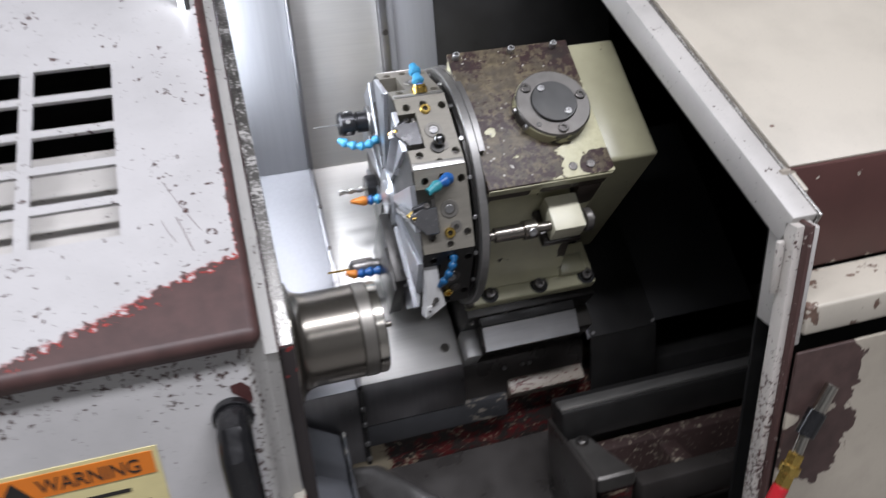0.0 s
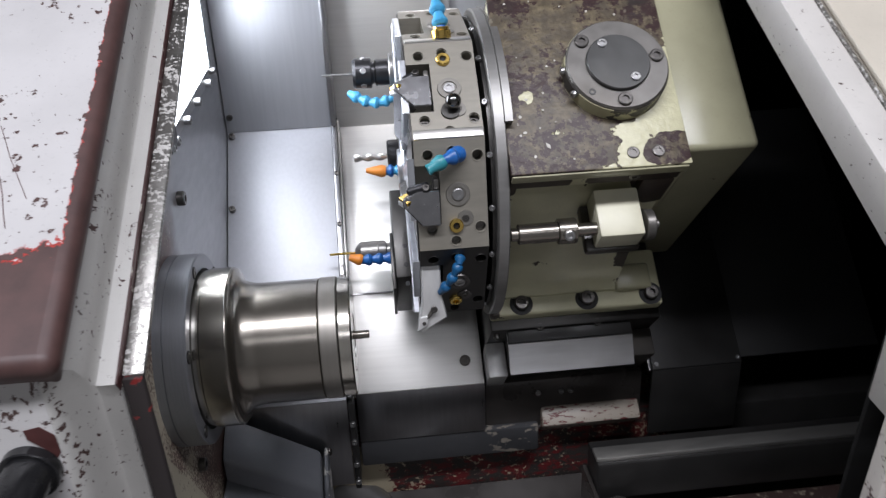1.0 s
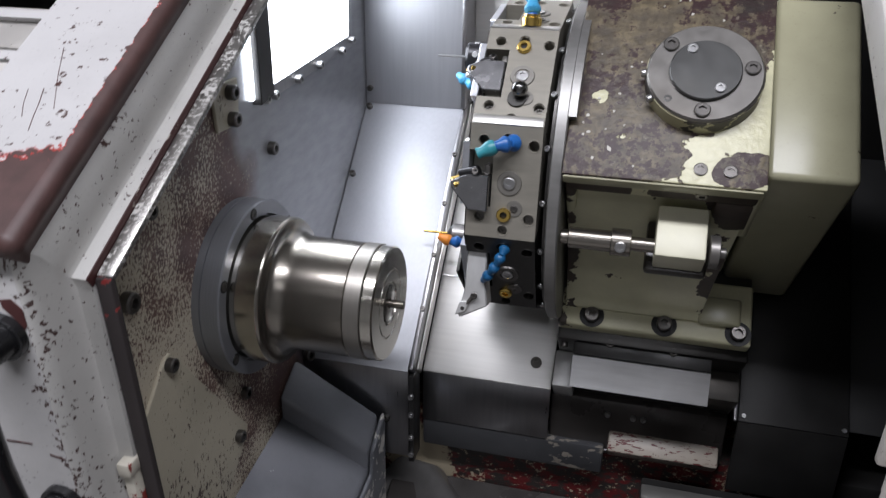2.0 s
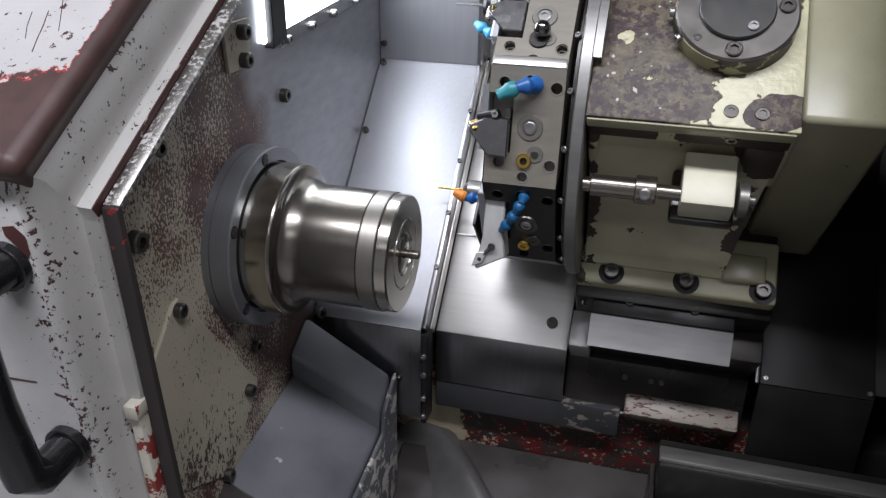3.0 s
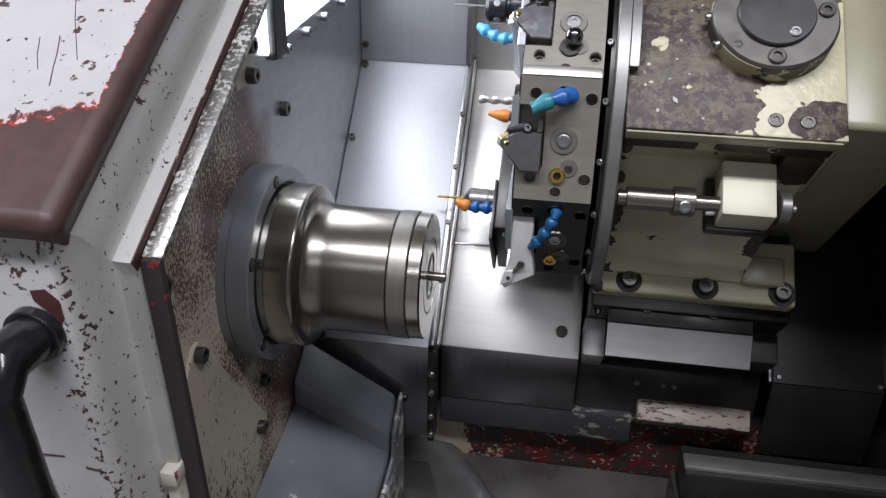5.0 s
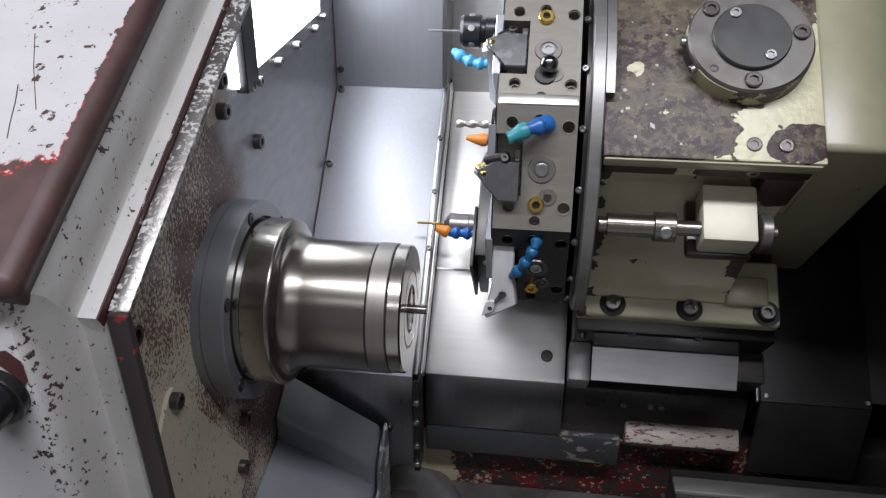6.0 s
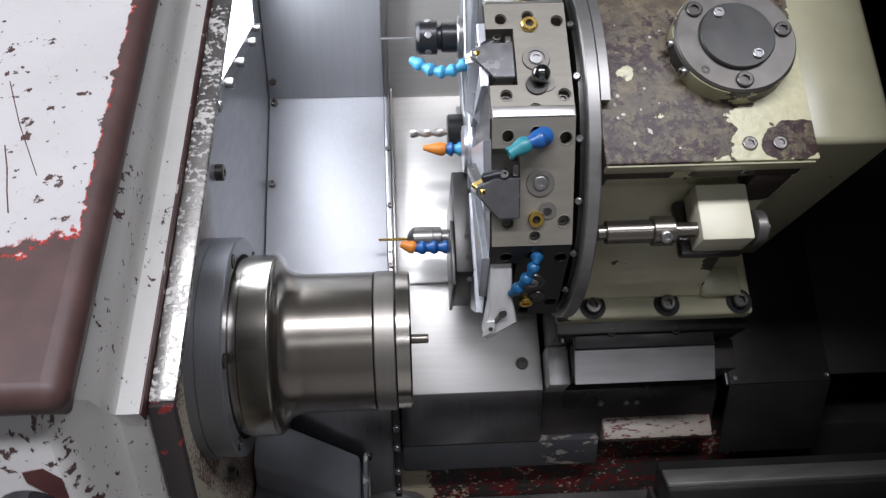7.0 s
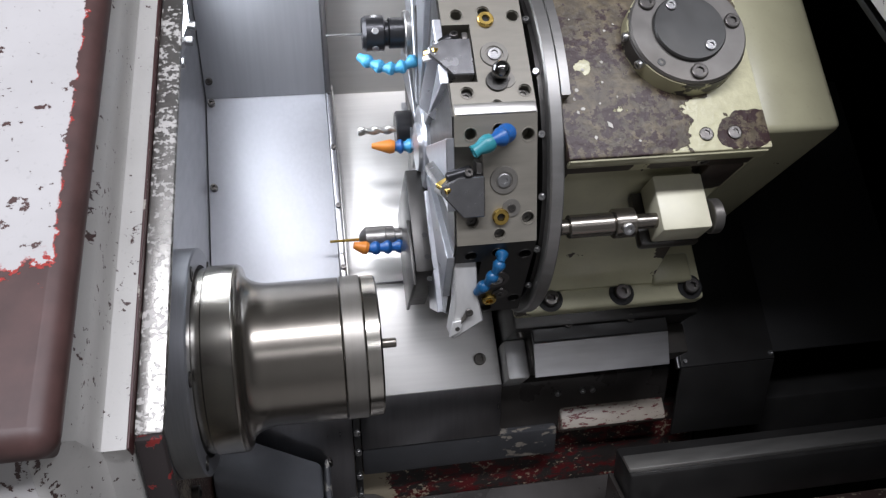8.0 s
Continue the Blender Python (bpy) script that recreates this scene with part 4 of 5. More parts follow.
def insert_tool(name, k, label, dark, dy=0.0, dz=0.0):
    """A square-shank tool in the front slot of station k: bright shank towards the hub, dark head with clamp and insert."""
    m = face_frame(k) @ Matrix.Translation((0, dy, dz))
    t = thing(name, at(m, -0.155, 0.0, -0.01), label, "cutting tool")
    mat = TOOL if dark else SHANK
    bm = prism(BM(), [(-0.1742, -0.002), (-0.1742, 0.003), (-0.1625, 0.0085), (-0.1455, 0.0085), (-0.1455, -0.0185), (-0.1600, -0.0185)], 0.072, m @ Matrix.Translation((0, 0, -0.0625)), 0.0008)
    part("holder", bm, mat, t)
    # insert on the upper edge, with its pale seat below
    fm = m @ Matrix.Translation((-0.169, 0.0025, 0.003)) @ Matrix.Rotation(radians(-70), 4, "X") @ Matrix.Rotation(radians(35), 4, "Z")
    part("insert_seat", box(BM(), (-0.006, -0.006, -0.0055), (0.006, 0.006, -0.0018), fm, 0.0006), SHANK, t, "pale carbide seat")
    part("insert", prism(BM(), [(-0.0065, -0.0065), (0.0055, -0.0055), (0.0065, 0.0065), (-0.0055, 0.0055)], 0.0032, fm @ Matrix.Translation((0, 0, -0.0016)), 0.0005), BRASS, t, "gold coated cutting insert")
    # curved clamp finger with its screw
    part("clamp", rod(BM(), at(m, -0.170, 0.0075, 0.003), at(m, -0.153, 0.0115, 0.0055), 0.0034, 14, 0.0044, 0.0014), BLACK_TOOL, t)
    screw(t, at(m, -0.1560, 0.0112, 0.0085), m.to_3x3() @ Vector((0, 0.35, 1)), 0.0028, 0.002, SCREW)
    part("wedge", box(BM(), (-0.150, 0.0088, -0.008), (-0.1456, 0.0165, 0.0045), m, 0.001), CAP_IRON, t)


insert_tool("turning_tool", 0, "black steel turning tool holder with gold insert", True, 0.004, -0.008)
insert_tool("turning_tool", 1, "black steel turning tool holder with gold insert on the turret", True, -0.003, 0.0)


def long_tool():
    """Pale square-shank tool that reaches towards the spindle."""
    t = thing("long_turning_tool", at(SLANT, -0.158, 0.0, 0.085), "pale nickel turning tool with small clamp and insert", "cutting tool")
    # frame: x along the spindle, y along the shank (down the slant), z out of the shank's flat
    m = Matrix.Translation(at(SLANT, 0, 0.0241, 0.1327)) @ Matrix(((1, 0, 0, 0), (0, -0.25, -0.968, 0), (0, -0.968, 0.25, 0), (0, 0, 0, 1)))
    bm = prism(BM(), [(-0.163, -0.035), (-0.147, -0.035), (-0.147, 0.050), (-0.1435, 0.069), (-0.1655, 0.081), (-0.1675, 0.078), (-0.163, 0.056)], 0.02, m @ Matrix.Translation((0, 0, -0.02)), 0.001)
    part("shank", bm, SHANK, t)
    bm = prism(BM(), [(-0.169, 0.0785), (-0.1605, 0.0745), (-0.158, 0.066), (-0.166, 0.067)], 0.003, m @ Matrix.Translation((0, 0, 0.0002)), 0.0005)
    part("insert", bm, SHANK, t, "pale carbide insert")
    bm = prism(BM(), [(-0.1612, 0.0705), (-0.1578, 0.0675), (-0.1525, 0.061), (-0.155, 0.0585), (-0.1602, 0.066)], 0.0035, m @ Matrix.Translation((0, 0, 0.0003)), 0.001)
    part("clamp", bm, CAP_IRON, t)
    screw(t, at(m, -0.1543, 0.0608, 0.003), m.to_3x3() @ Vector((0, 0, 1)), 0.0028, 0.002, SCREW)
    screw(t, at(m, -0.163, 0.072, 0.003), m.to_3x3() @ Vector((0, 0, 1)), 0.0016, 0.001, SCREW)


long_tool()


def side_holders():
    """Driven and boring holders on the spindle side of the turret."""
    # collet chuck holder at the upper back
    s0, n0 = 0.215, 0.078
    h = thing("collet_holder", at(SLANT, -0.18, s0, n0 - 0.02), "black collet chuck with thin drill on the turret face", "tool holder")
    m = along(at(SLANT, -0.1665, s0, n0), (-1, 0, 0))
    part("block", box(BM(), (-0.1665, s0 - 0.05, n0 - 0.024), (-0.158, s0 + 0.022, n0 + 0.03), SLANT, 0.002), TURRET_DARK, h)
    part("collar", turned(BM(), [(0, 0), (0, 0.0165), (0.003, 0.0175), (0.006, 0.0175), (0.007, 0.0165), (0.007, 0)], m, 40), CHUCK, h)
    part("body", turned(BM(), [(0.007, 0), (0.007, 0.0125), (0.019, 0.0125), (0.020, 0.0105), (0.023, 0.0105), (0.023, 0)], m, 40), BLACK_TOOL, h)
    nut = part("collet_nut", turned(BM(), [(0.023, 0), (0.023, 0.013), (0.024, 0.0145), (0.038, 0.0145), (0.041, 0.0125), (0.041, 0.006), (0.040, 0.005), (0.040, 0)], m, 40), BLACK_TOOL, h)
    for i in range(6):
        a = radians(60 * i + 20)
        p = m @ Vector((0.0142 * math.cos(a), 0.0142 * math.sin(a), 0.031))
        part("nut_slot", rod(BM(), p, p + m.to_3x3() @ Vector((0.001 * math.cos(a), 0.001 * math.sin(a), 0)), 0.0028, 12, None, 0.0003), ZINC, nut)
    part("drill", rod(BM(), m @ Vector((0, 0, 0.04)), m @ Vector((0, 0, 0.07)), 0.0012, 10, 0.0011, 0.0003), ZINC, h, "thin steel drill")
    # nozzle under the collet chuck
    nz = thing("coolant_nozzle", at(SLANT, -0.17, s0 - 0.035, n0), "light blue jointed coolant nozzle curving under a chuck", "nozzle", "coolant nozzles")
    pts = [at(SLANT, -0.1665 - 0.009 * i, s0 - 0.03 + (0.0, -0.005, -0.007, -0.005, 0.0, 0.007)[i], n0 + 0.008 - 0.001 * i) for i in range(6)]
    loc_line(nz, pts, [0.0056] * 5, [SKY_BLUE] * 5)
    # end mill holder
    s1, n1 = 0.170, -0.006
    e = thing("end_mill_holder", at(SLANT, -0.18, s1, n1 - 0.015), "short black holder with a spiral end mill", "tool holder")
    m = along(at(SLANT, -0.1665, s1, n1), (-1, 0, 0))
    part("block", box(BM(), (-0.1665, s1 - 0.03, n1 - 0.022), (-0.158, s1 + 0.024, n1 + 0.03), SLANT, 0.002), TURRET_DARK, e)
    part("body", turned(BM(), [(0, 0), (0, 0.0165), (0.012, 0.0165), (0.0135, 0.015), (0.0135, 0)], m, 36), BLACK_TOOL, e)
    bm = BM()
    k = 30
    rings = []
    for i in range(k + 1):
        z = 0.0135 + 0.034 * i / k
        ring = []
        for j in range(16):
            a = 2 * math.pi * j / 16
            r = 0.0042 * (0.8 + 0.2 * math.cos(2 * (a - 260 * (z - 0.0135))))
            ring.append(bm.verts.new(m @ Vector((r * math.cos(a), r * math.sin(a), z))))
        rings.append(ring)
    for a, b in zip(rings, rings[1:]):
        for j in range(16):
            bm.faces.new((a[j], a[(j + 1) % 16], b[(j + 1) % 16], b[j]))
    bm.faces.new(rings[-1])
    part("end_mill", bm, BRIGHT, e, "spiral fluted end mill")
    nz = thing("coolant_nozzle", at(SLANT, -0.17, s1 - 0.022, n1), "blue coolant nozzle with orange tip", "nozzle", "coolant nozzles")
    loc_line(nz, [at(SLANT, -0.1665, s1 - 0.019, n1 + 0.004), at(SLANT, -0.175, s1 - 0.019, n1 + 0.004), at(SLANT, -0.183, s1 - 0.019, n1 + 0.004)], [0.0068] * 2, [SKY_BLUE, BLUE])
    bm = turned(BM(), [(0, 0), (0, 0.0055), (0.004, 0.0065), (0.008, 0.0055), (0.020, 0.0022), (0.020, 0.0015), (0.016, 0)], along(at(SLANT, -0.183, s1 - 0.019, n1 + 0.004), (-1, 0, 0.1)), 16)
    part("tip", bm, ORANGE, nz, "orange nozzle tip")
    # drill chuck on its dark block
    s2, n2 = 0.078, -0.036
    d = thing("drill_chuck", at(SLANT, -0.2, s2, n2 - 0.01), "steel drill chuck with a gold coated drill on a dark block", "tool holder")
    m = along(at(SLANT, -0.182, s2, n2), (-1, 0, 0))
    part("block", box(BM(), (-0.182, 0.018, -0.055), (-0.165, 0.105, 0.05), SLANT, 0.0015), TURRET_DARK, d)
    part("block_plate", box(BM(), (-0.185, 0.008, -0.03), (-0.1822, 0.062, 0.05), SLANT, 0.0006), TURRET_DARK, d)
    # raised dark discs instead of cut bores, inner shade as colour
    for y in (0.012, 0.03, 0.048):
        bm = turned(BM(), [(0, 0), (0, 0.0022), (0.0004, 0.0022), (0.0004, 0)], along(at(SLANT, -0.172, y - 0.0, 0.0502), NUP), 14)
        part("bore_disc", bm, RECESS_SHADE, d)
    part("chuck_body", turned(BM(), [(0, 0), (0, 0.008), (0.006, 0.008), (0.007, 0.0105), (0.014, 0.0108), (0.0145, 0.0103), (0.015, 0.0108), (0.032, 0.0108), (0.036, 0.007), (0.038, 0.004), (0.038, 0)], m, 36), CHUCK, d)
    part("drill", rod(BM(), m @ Vector((0, 0, 0.036)), m @ Vector((0, 0, 0.064)), 0.0014, 10, 0.0012, 0.0003), BRASS, d, "gold coated drill")
    nz = thing("coolant_nozzle", at(SLANT, -0.19, s2 - 0.02, n2 + 0.01), "blue jointed coolant nozzle with orange tip beside a drill", "nozzle", "coolant nozzles")
    q = [at(SLANT, -0.182 - 0.0105 * i, s2 - 0.013, n2 + 0.012) for i in range(4)]
    loc_line(nz, q, [0.0062] * 3, [BLUE] * 3)
    bm = turned(BM(), [(0, 0), (0, 0.0052), (0.003, 0.006), (0.006, 0.005), (0.013, 0.003), (0.013, 0)], along(q[-1], (-1, 0, 0.35)), 16)
    part("tip", bm, ORANGE, nz, "orange nozzle tip")


side_holders()


def turret_nozzles():
    m = face_frame(1)
    nz = thing("coolant_nozzle", at(m, -0.13, 0.02, 0), "blue and teal coolant nozzle bent over a turret flat", "nozzle", "coolant nozzles")
    a, b, c, d = at(m, -0.129, 0.031, 0.0), at(m, -0.1315, 0.031, 0.008), at(m, -0.141, 0.029, 0.013), at(m, -0.154, 0.0225, 0.015)
    loc_line(nz, [a, b, c], [0.0066, 0.0064], [BLUE, BLUE])
    bm = turned(BM(), [(0, 0), (0, 0.0048), (0.003, 0.006), (0.006, 0.0057), (0.011, 0.0039), (0.0145, 0.0045), (0.015, 0.0033), (0.012, 0.003), (0.012, 0)], along(c, d - c), 18)
    part("tip", bm, TEAL, nz, "teal flared nozzle tip")
    m = face_frame(2)
    nz = thing("coolant_nozzle", at(m, -0.13, 0.03, 0), "blue jointed coolant nozzle on a turret flat darkened for shade", "nozzle", "coolant nozzles")
    p = [at(m, -0.131, 0.034, 0.0), at(m, -0.133, 0.032, 0.007), at(m, -0.137, 0.024, 0.011), at(m, -0.142, 0.015, 0.013), at(m, -0.148, 0.005, 0.013)]
    loc_line(nz, p, [0.0046] * 4, [BLUE_SHADED] * 4)
    m = face_frame(9)
    nz = thing("coolant_nozzle", at(m, -0.13, 0.0, 0), "light blue coolant nozzle standing on the back of the turret", "nozzle", "coolant nozzles")
    p = [at(m, -0.132, -0.034, 0.0), at(m, -0.132, -0.031, 0.009), at(m, -0.133, -0.024, 0.017), at(m, -0.134, -0.015, 0.024)]
    bm = turned(BM(), [(0, 0.008), (0.006, 0.008), (0.007, 0.0065), (0.009, 0.0065), (0.009, 0)], along(p[0], p[1] - p[0]), 18)
    part("fitting", bm, BRASS, nz, "brass fitting")
    loc_line(nz, p, [0.0068] * 3, [BLUE, SKY_BLUE, SKY_BLUE])
    # chrome ball of a nozzle seat on the upper flat
    m = face_frame(0)
    ball = thing("ball_nozzle", at(m, -0.132, -0.02, 0), "polished steel ball nozzle on a turret flat", "nozzle")
    part("seat", turned(BM(), [(0, 0.0075), (0.002, 0.0072), (0.002, 0.005), (0.002, 0)], m @ Matrix.Translation((-0.132, -0.02, 0)), 24), TURRET_DARK, ball)
    r = 0.0062
    part("ball", turned(BM(), [(0.0005 + r - r * math.cos(math.pi * i / 12), max(r * math.sin(math.pi * i / 12), 0.0)) for i in range(13)], m @ Matrix.Translation((-0.130, -0.016, 0.001)), 24), DARK_CHROME, ball)


turret_nozzles()
# ---- turret housing and slide ----
def housing():
    h = thing("turret_housing", at(SLANT, 0, 0.1, -0.02), "cream painted turret housing, its top caked with oily chips", "turret housing")
    body = part("body", box(BM(), (-0.0905, 0.062, -0.02), (0.0478, 0.214, 0.1835), SLANT, 0.003), HOUSING, h)
    part("brow", box(BM(), (-0.0905, 0.046, 0.157), (0.0478, 0.0625, 0.1835), SLANT, 0.003), HOUSING, body)
    # front wall that flares out towards the foot
    bm = BM()
    flare = [(0.0575, 0.157), (0.050, 0.128), (0.040, 0.085), (0.027, 0.040), (0.0165, 0.012), (0.0125, 0.004), (0.0065, 0.0000), (0.0060, -0.006)]
    rows = []
    for i, (sv, nv) in enumerate(flare):
        right = 0.0475 - 0.0175 * (0.157 - nv) / 0.157
        rows.append([bm.verts.new(at(SLANT, u, q, nv)) for u, q in ((-0.0885, sv), (right, sv), (right, 0.066), (-0.0885, 0.066))])
    for a, b in zip(rows, rows[1:]):
        for i in range(4):
            bm.faces.new((a[i], a[(i + 1) % 4], b[(i + 1) % 4], b[i]))
    bm.faces.new(rows[0]), bm.faces.new(rows[-1][::-1])
    part("flared_front", bm, HOUSING, body)
    part("right_post", box(BM(), (0.019, 0.0465, 0.10), (0.0475, 0.0625, 0.1568), SLANT, 0.003), HOUSING, body)
    part("left_post", box(BM(), (-0.0905, 0.0475, 0.03), (-0.082, 0.0605, 0.1568), SLANT, 0.003), HOUSING, body)
    part("top_cover", box(BM(), (-0.0915, 0.044, 0.184), (0.049, 0.215, 0.1885), SLANT, 0.0015), TOP_GRIME, h, "top caked with dark oily chips")
    part("front_rim", box(BM(), (-0.0905, 0.0425, 0.176), (0.047, 0.0457, 0.1862), SLANT, 0.0012), HOUSING_SHADED, h)
    # side box wears the cream with shade put into its colour
    part("side_box", box(BM(), (0.0495, 0.060, -0.06), (0.111, 0.216, 0.1785), SLANT, 0.005, 3), HOUSING_SHADED, h)
    part("side_rib", box(BM(), (0.0445, 0.0465, 0.10), (0.0495, 0.058, 0.1855), SLANT, 0.002), HOUSING_SHADED, h)
    foot = part("foot", box(BM(), (-0.094, -0.0105, -0.022), (0.0745, 0.046, -0.004), SLANT, 0.003, 3), FOOT_PAINT, h)
    for u in (-0.064, 0.0, 0.063):
        # dark disc instead of a cut recess, shaded by its colour
        part("spot_face", turned(BM(), [(-0.0035, 0), (-0.0035, 0.0112), (-0.0032, 0.0112), (-0.0032, 0)], along(at(SLANT, u, 0, 0), NUP), 24), RECESS_SHADE, foot)
        screw(foot, at(SLANT, u, 0, -0.004), NUP, 0.0068, 0.0065)
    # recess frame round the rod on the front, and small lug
    part("lug", box(BM(), (0.028, 0.004, -0.0038), (0.064, 0.030, 0.004), SLANT, 0.003, 3), HOUSING_SHADED, body)
    way_out = SLANT.to_3x3() @ Vector((0, -1, 0))
    screw(body, at(SLANT, 0.008, 0.046, 0.170), way_out, 0.0045, 0.002, CAP_IRON)
    screw(body, at(SLANT, 0.036, 0.046, 0.10), way_out, 0.0035, 0.002, CAP_IRON)
    for u in (0.004, 0.024):
        screw(h, at(SLANT, u, 0.056, 0.1885), NUP, 0.0048, 0.0015, SCREW, "top_screw")
    for u in (-0.083, -0.02, 0.03):
        screw(h, at(SLANT, u, 0.208, 0.1885), NUP, 0.004, 0.007, ZINC, "top_screw")
    # round cap on the top
    c = thing("round_cap", at(SLANT, 0.001, 0.125, 0.1885), "round grimy steel cap screwed on the turret housing", "cap")
    m = along(at(SLANT, 0.0005, 0.126, 0), NUP)
    part("ring", turned(BM(), [(0.1885, 0.0), (0.1885, 0.0405), (0.2030, 0.0405), (0.2045, 0.0392), (0.2045, 0.0)], m, 72), CAP_IRON, c)
    part("painted_band", turned(BM(), [(0.1885, 0.0404), (0.1885, 0.0411), (0.2015, 0.0411), (0.2020, 0.0404)], m, 72), CAP_SIDE, c, "cream paint flaked off the cap's side")
    part("cover", turned(BM(), [(0.2045, 0.0), (0.2045, 0.0245), (0.2050, 0.025), (0.2068, 0.025), (0.2078, 0.0242), (0.2078, 0.0)], m, 60), CAP_DARK, c, "dark smooth cover disc")
    for a, r, rr in ((-90, 0.0325, 0.0056), (8, 0.032, 0.0054), (140, 0.033, 0.0056)):
        screw(c, m @ Vector((r * math.cos(radians(a)), r * math.sin(radians(a)), 0.2040)), NUP, rr, 0.003, SCREW)
    for a, r in ((-55, 0.0185), (122, 0.0195)):
        screw(c, m @ Vector((r * math.cos(radians(a)), r * math.sin(radians(a)), 0.2075)), NUP, 0.0038, 0.002, ZINC)
    screw(c, m @ Vector((0.034 * math.cos(radians(-135)), 0.034 * math.sin(radians(-135)), 0.2040)), NUP, 0.0028, 0.001, CAP_DARK)
    for a in (-150, 180):
        w = m.to_3x3() @ Vector((math.cos(radians(a)), math.sin(radians(a)), 0))
        screw(c, m @ Vector((0.0412 * math.cos(radians(a)), 0.0412 * math.sin(radians(a)), 0.198)), w, 0.003, 0.003, ZINC)
    # loose flakes and chips on the top
    bm = BM()
    rnd = random.Random(4)
    for i in range(36):
        u, s = rnd.uniform(-0.088, 0.03), rnd.uniform(0.05, 0.21)
        if (u - 0.001) ** 2 + (s - 0.127) ** 2 < 0.0018:
            continue
        r = rnd.uniform(0.0005, 0.0014) * (3 if i % 37 == 0 else 1)
        k = rnd.randint(4, 6)
        fm = SLANT @ Matrix.Translation((u, s, 0.1884)) @ Matrix.Rotation(rnd.uniform(0, 6), 4, "Z")
        prism(bm, [(r * rnd.uniform(0.6, 1.3) * math.cos(2 * math.pi * j / k), r * rnd.uniform(0.6, 1.3) * math.sin(2 * math.pi * j / k)) for j in range(k)], rnd.uniform(0.0003, 0.0009), fm, 0)
    solo("metal_chips", bm, FLANGE_WHITE, "loose pale chips and paint flakes on the grimy housing top", "chips", kind="stuff")
    # rod and bracket in front of the housing
    r = thing("stop_rod", at(SLANT, -0.04, 0.016, 0.136), "turned steel rod with clamp collar in a cream bracket", "rod")
    ax = lambda u: at(SLANT, u, 0.016, 0.138)
    part("thin_rod", rod(BM(), ax(-0.090), ax(0.0), 0.0055), TURNED, r)
    part("thick_rod", rod(BM(), ax(-0.084), ax(-0.045), 0.0082), TURNED, r)
    col = part("collar", rod(BM(), ax(-0.052), ax(-0.037), 0.0105), TURNED, r)
    screw(col, at(SLANT, -0.0445, 0.009, 0.146), SLANT.to_3x3() @ Vector((0, -0.6, 0.8)), 0.0042, 0.003, ZINC)
    part("bracket", box(BM(), (-0.0200, 0.005, 0.1215), (0.0165, 0.046, 0.1475), SLANT, 0.002), WHITE_BLOCK, r, "cream painted bracket block")
    part("bracket_foot", box(BM(), (-0.026, 0.004, 0.108), (0.02, 0.046, 0.1185), SLANT, 0.003), OILY_CAKE, r, "oil-blackened foot of the bracket")
    part("knurled_nut", rod(BM(), ax(0.0187), ax(0.026), 0.0125, 28), CAP_IRON, r)
    part("nut_stud", rod(BM(), ax(0.026), ax(0.031), 0.004), CAP_IRON, r)


housing()


def saddle():
    s = thing("cross_slide", at(SLANT, 0, 0.05, -0.12), "oily dark cross slide under the turret foot", "cross slide")
    part("slide_body", box(BM(), (-0.094, -0.02, -0.118), (0.076, 0.22, -0.0225), SLANT, 0.003), TURRET_DARK, s)
    part("step", box(BM(), (-0.096, -0.056, -0.118), (-0.076, -0.02, -0.066), SLANT, 0.002), SHANK, s, "bright worn step of the slide")
    part("lower_body", box(BM(), (-0.075, -0.048, -0.118), (0.076, -0.02, -0.06), SLANT, 0.002), CAP_IRON, s)
    part("apron_bar", box(BM(), (-0.098, 0.034, -0.172), (0.074, 0.06, -0.112), LEVEL, 0.004), TROUGH, s)
    # wiper sheet that hangs under the foot, folded along its length
    bm = BM()
    prof = [(-0.008, -0.0245), (-0.014, -0.030), (-0.030, -0.0315), (-0.0325, -0.0295), (-0.060, -0.040)]
    prof2 = [(a + 0.0005, b - 0.003) for a, b in prof]
    for u0, u1 in ((-0.0775, 0.046),):
        rows = [[bm.verts.new(at(SLANT, u, a, b)) for a, b in prof + prof2[::-1]] for u in (u0, u1)]
        k = len(rows[0])
        for i in range(k):
            bm.faces.new((rows[0][i], rows[0][(i + 1) % k], rows[1][(i + 1) % k], rows[1][i]))
        bm.faces.new(rows[0]), bm.faces.new(rows[1][::-1])
    w = thing("wiper_plate", at(SLANT, -0.015, -0.04, -0.05), "bright steel wiper plate under the turret foot", "wiper")
    part("plate", bm, WIPER, w)
    part("upper_strip", box(BM(), (-0.0775, -0.0315, -0.0305), (0.046, -0.012, -0.0275), SLANT, 0.001), DARK_SHEET, w, "dark upper strip")
    nrm = SLANT.to_3x3() @ Vector((0, -0.35, 0.93))
    for u in (-0.052, 0.022):
        screw(w, at(SLANT, u, -0.055, -0.0385), nrm, 0.0042, 0.0012, ZINC, "screw", True)
    for u in (-0.045, 0.012):
        screw(w, at(SLANT, u, -0.016, -0.030), nrm, 0.004, 0.007)
    for u in (-0.04, -0.015, -0.005):
        screw(s, at(LEVEL, u, 0.034, -0.128), (0, -1, 0), 0.0028, 0.003, ZINC)
    screw(s, at(SLANT, -0.087, -0.02, -0.035), SLANT.to_3x3() @ Vector((0, -1, 0)), 0.0035, 0.005, SCREW)


saddle()


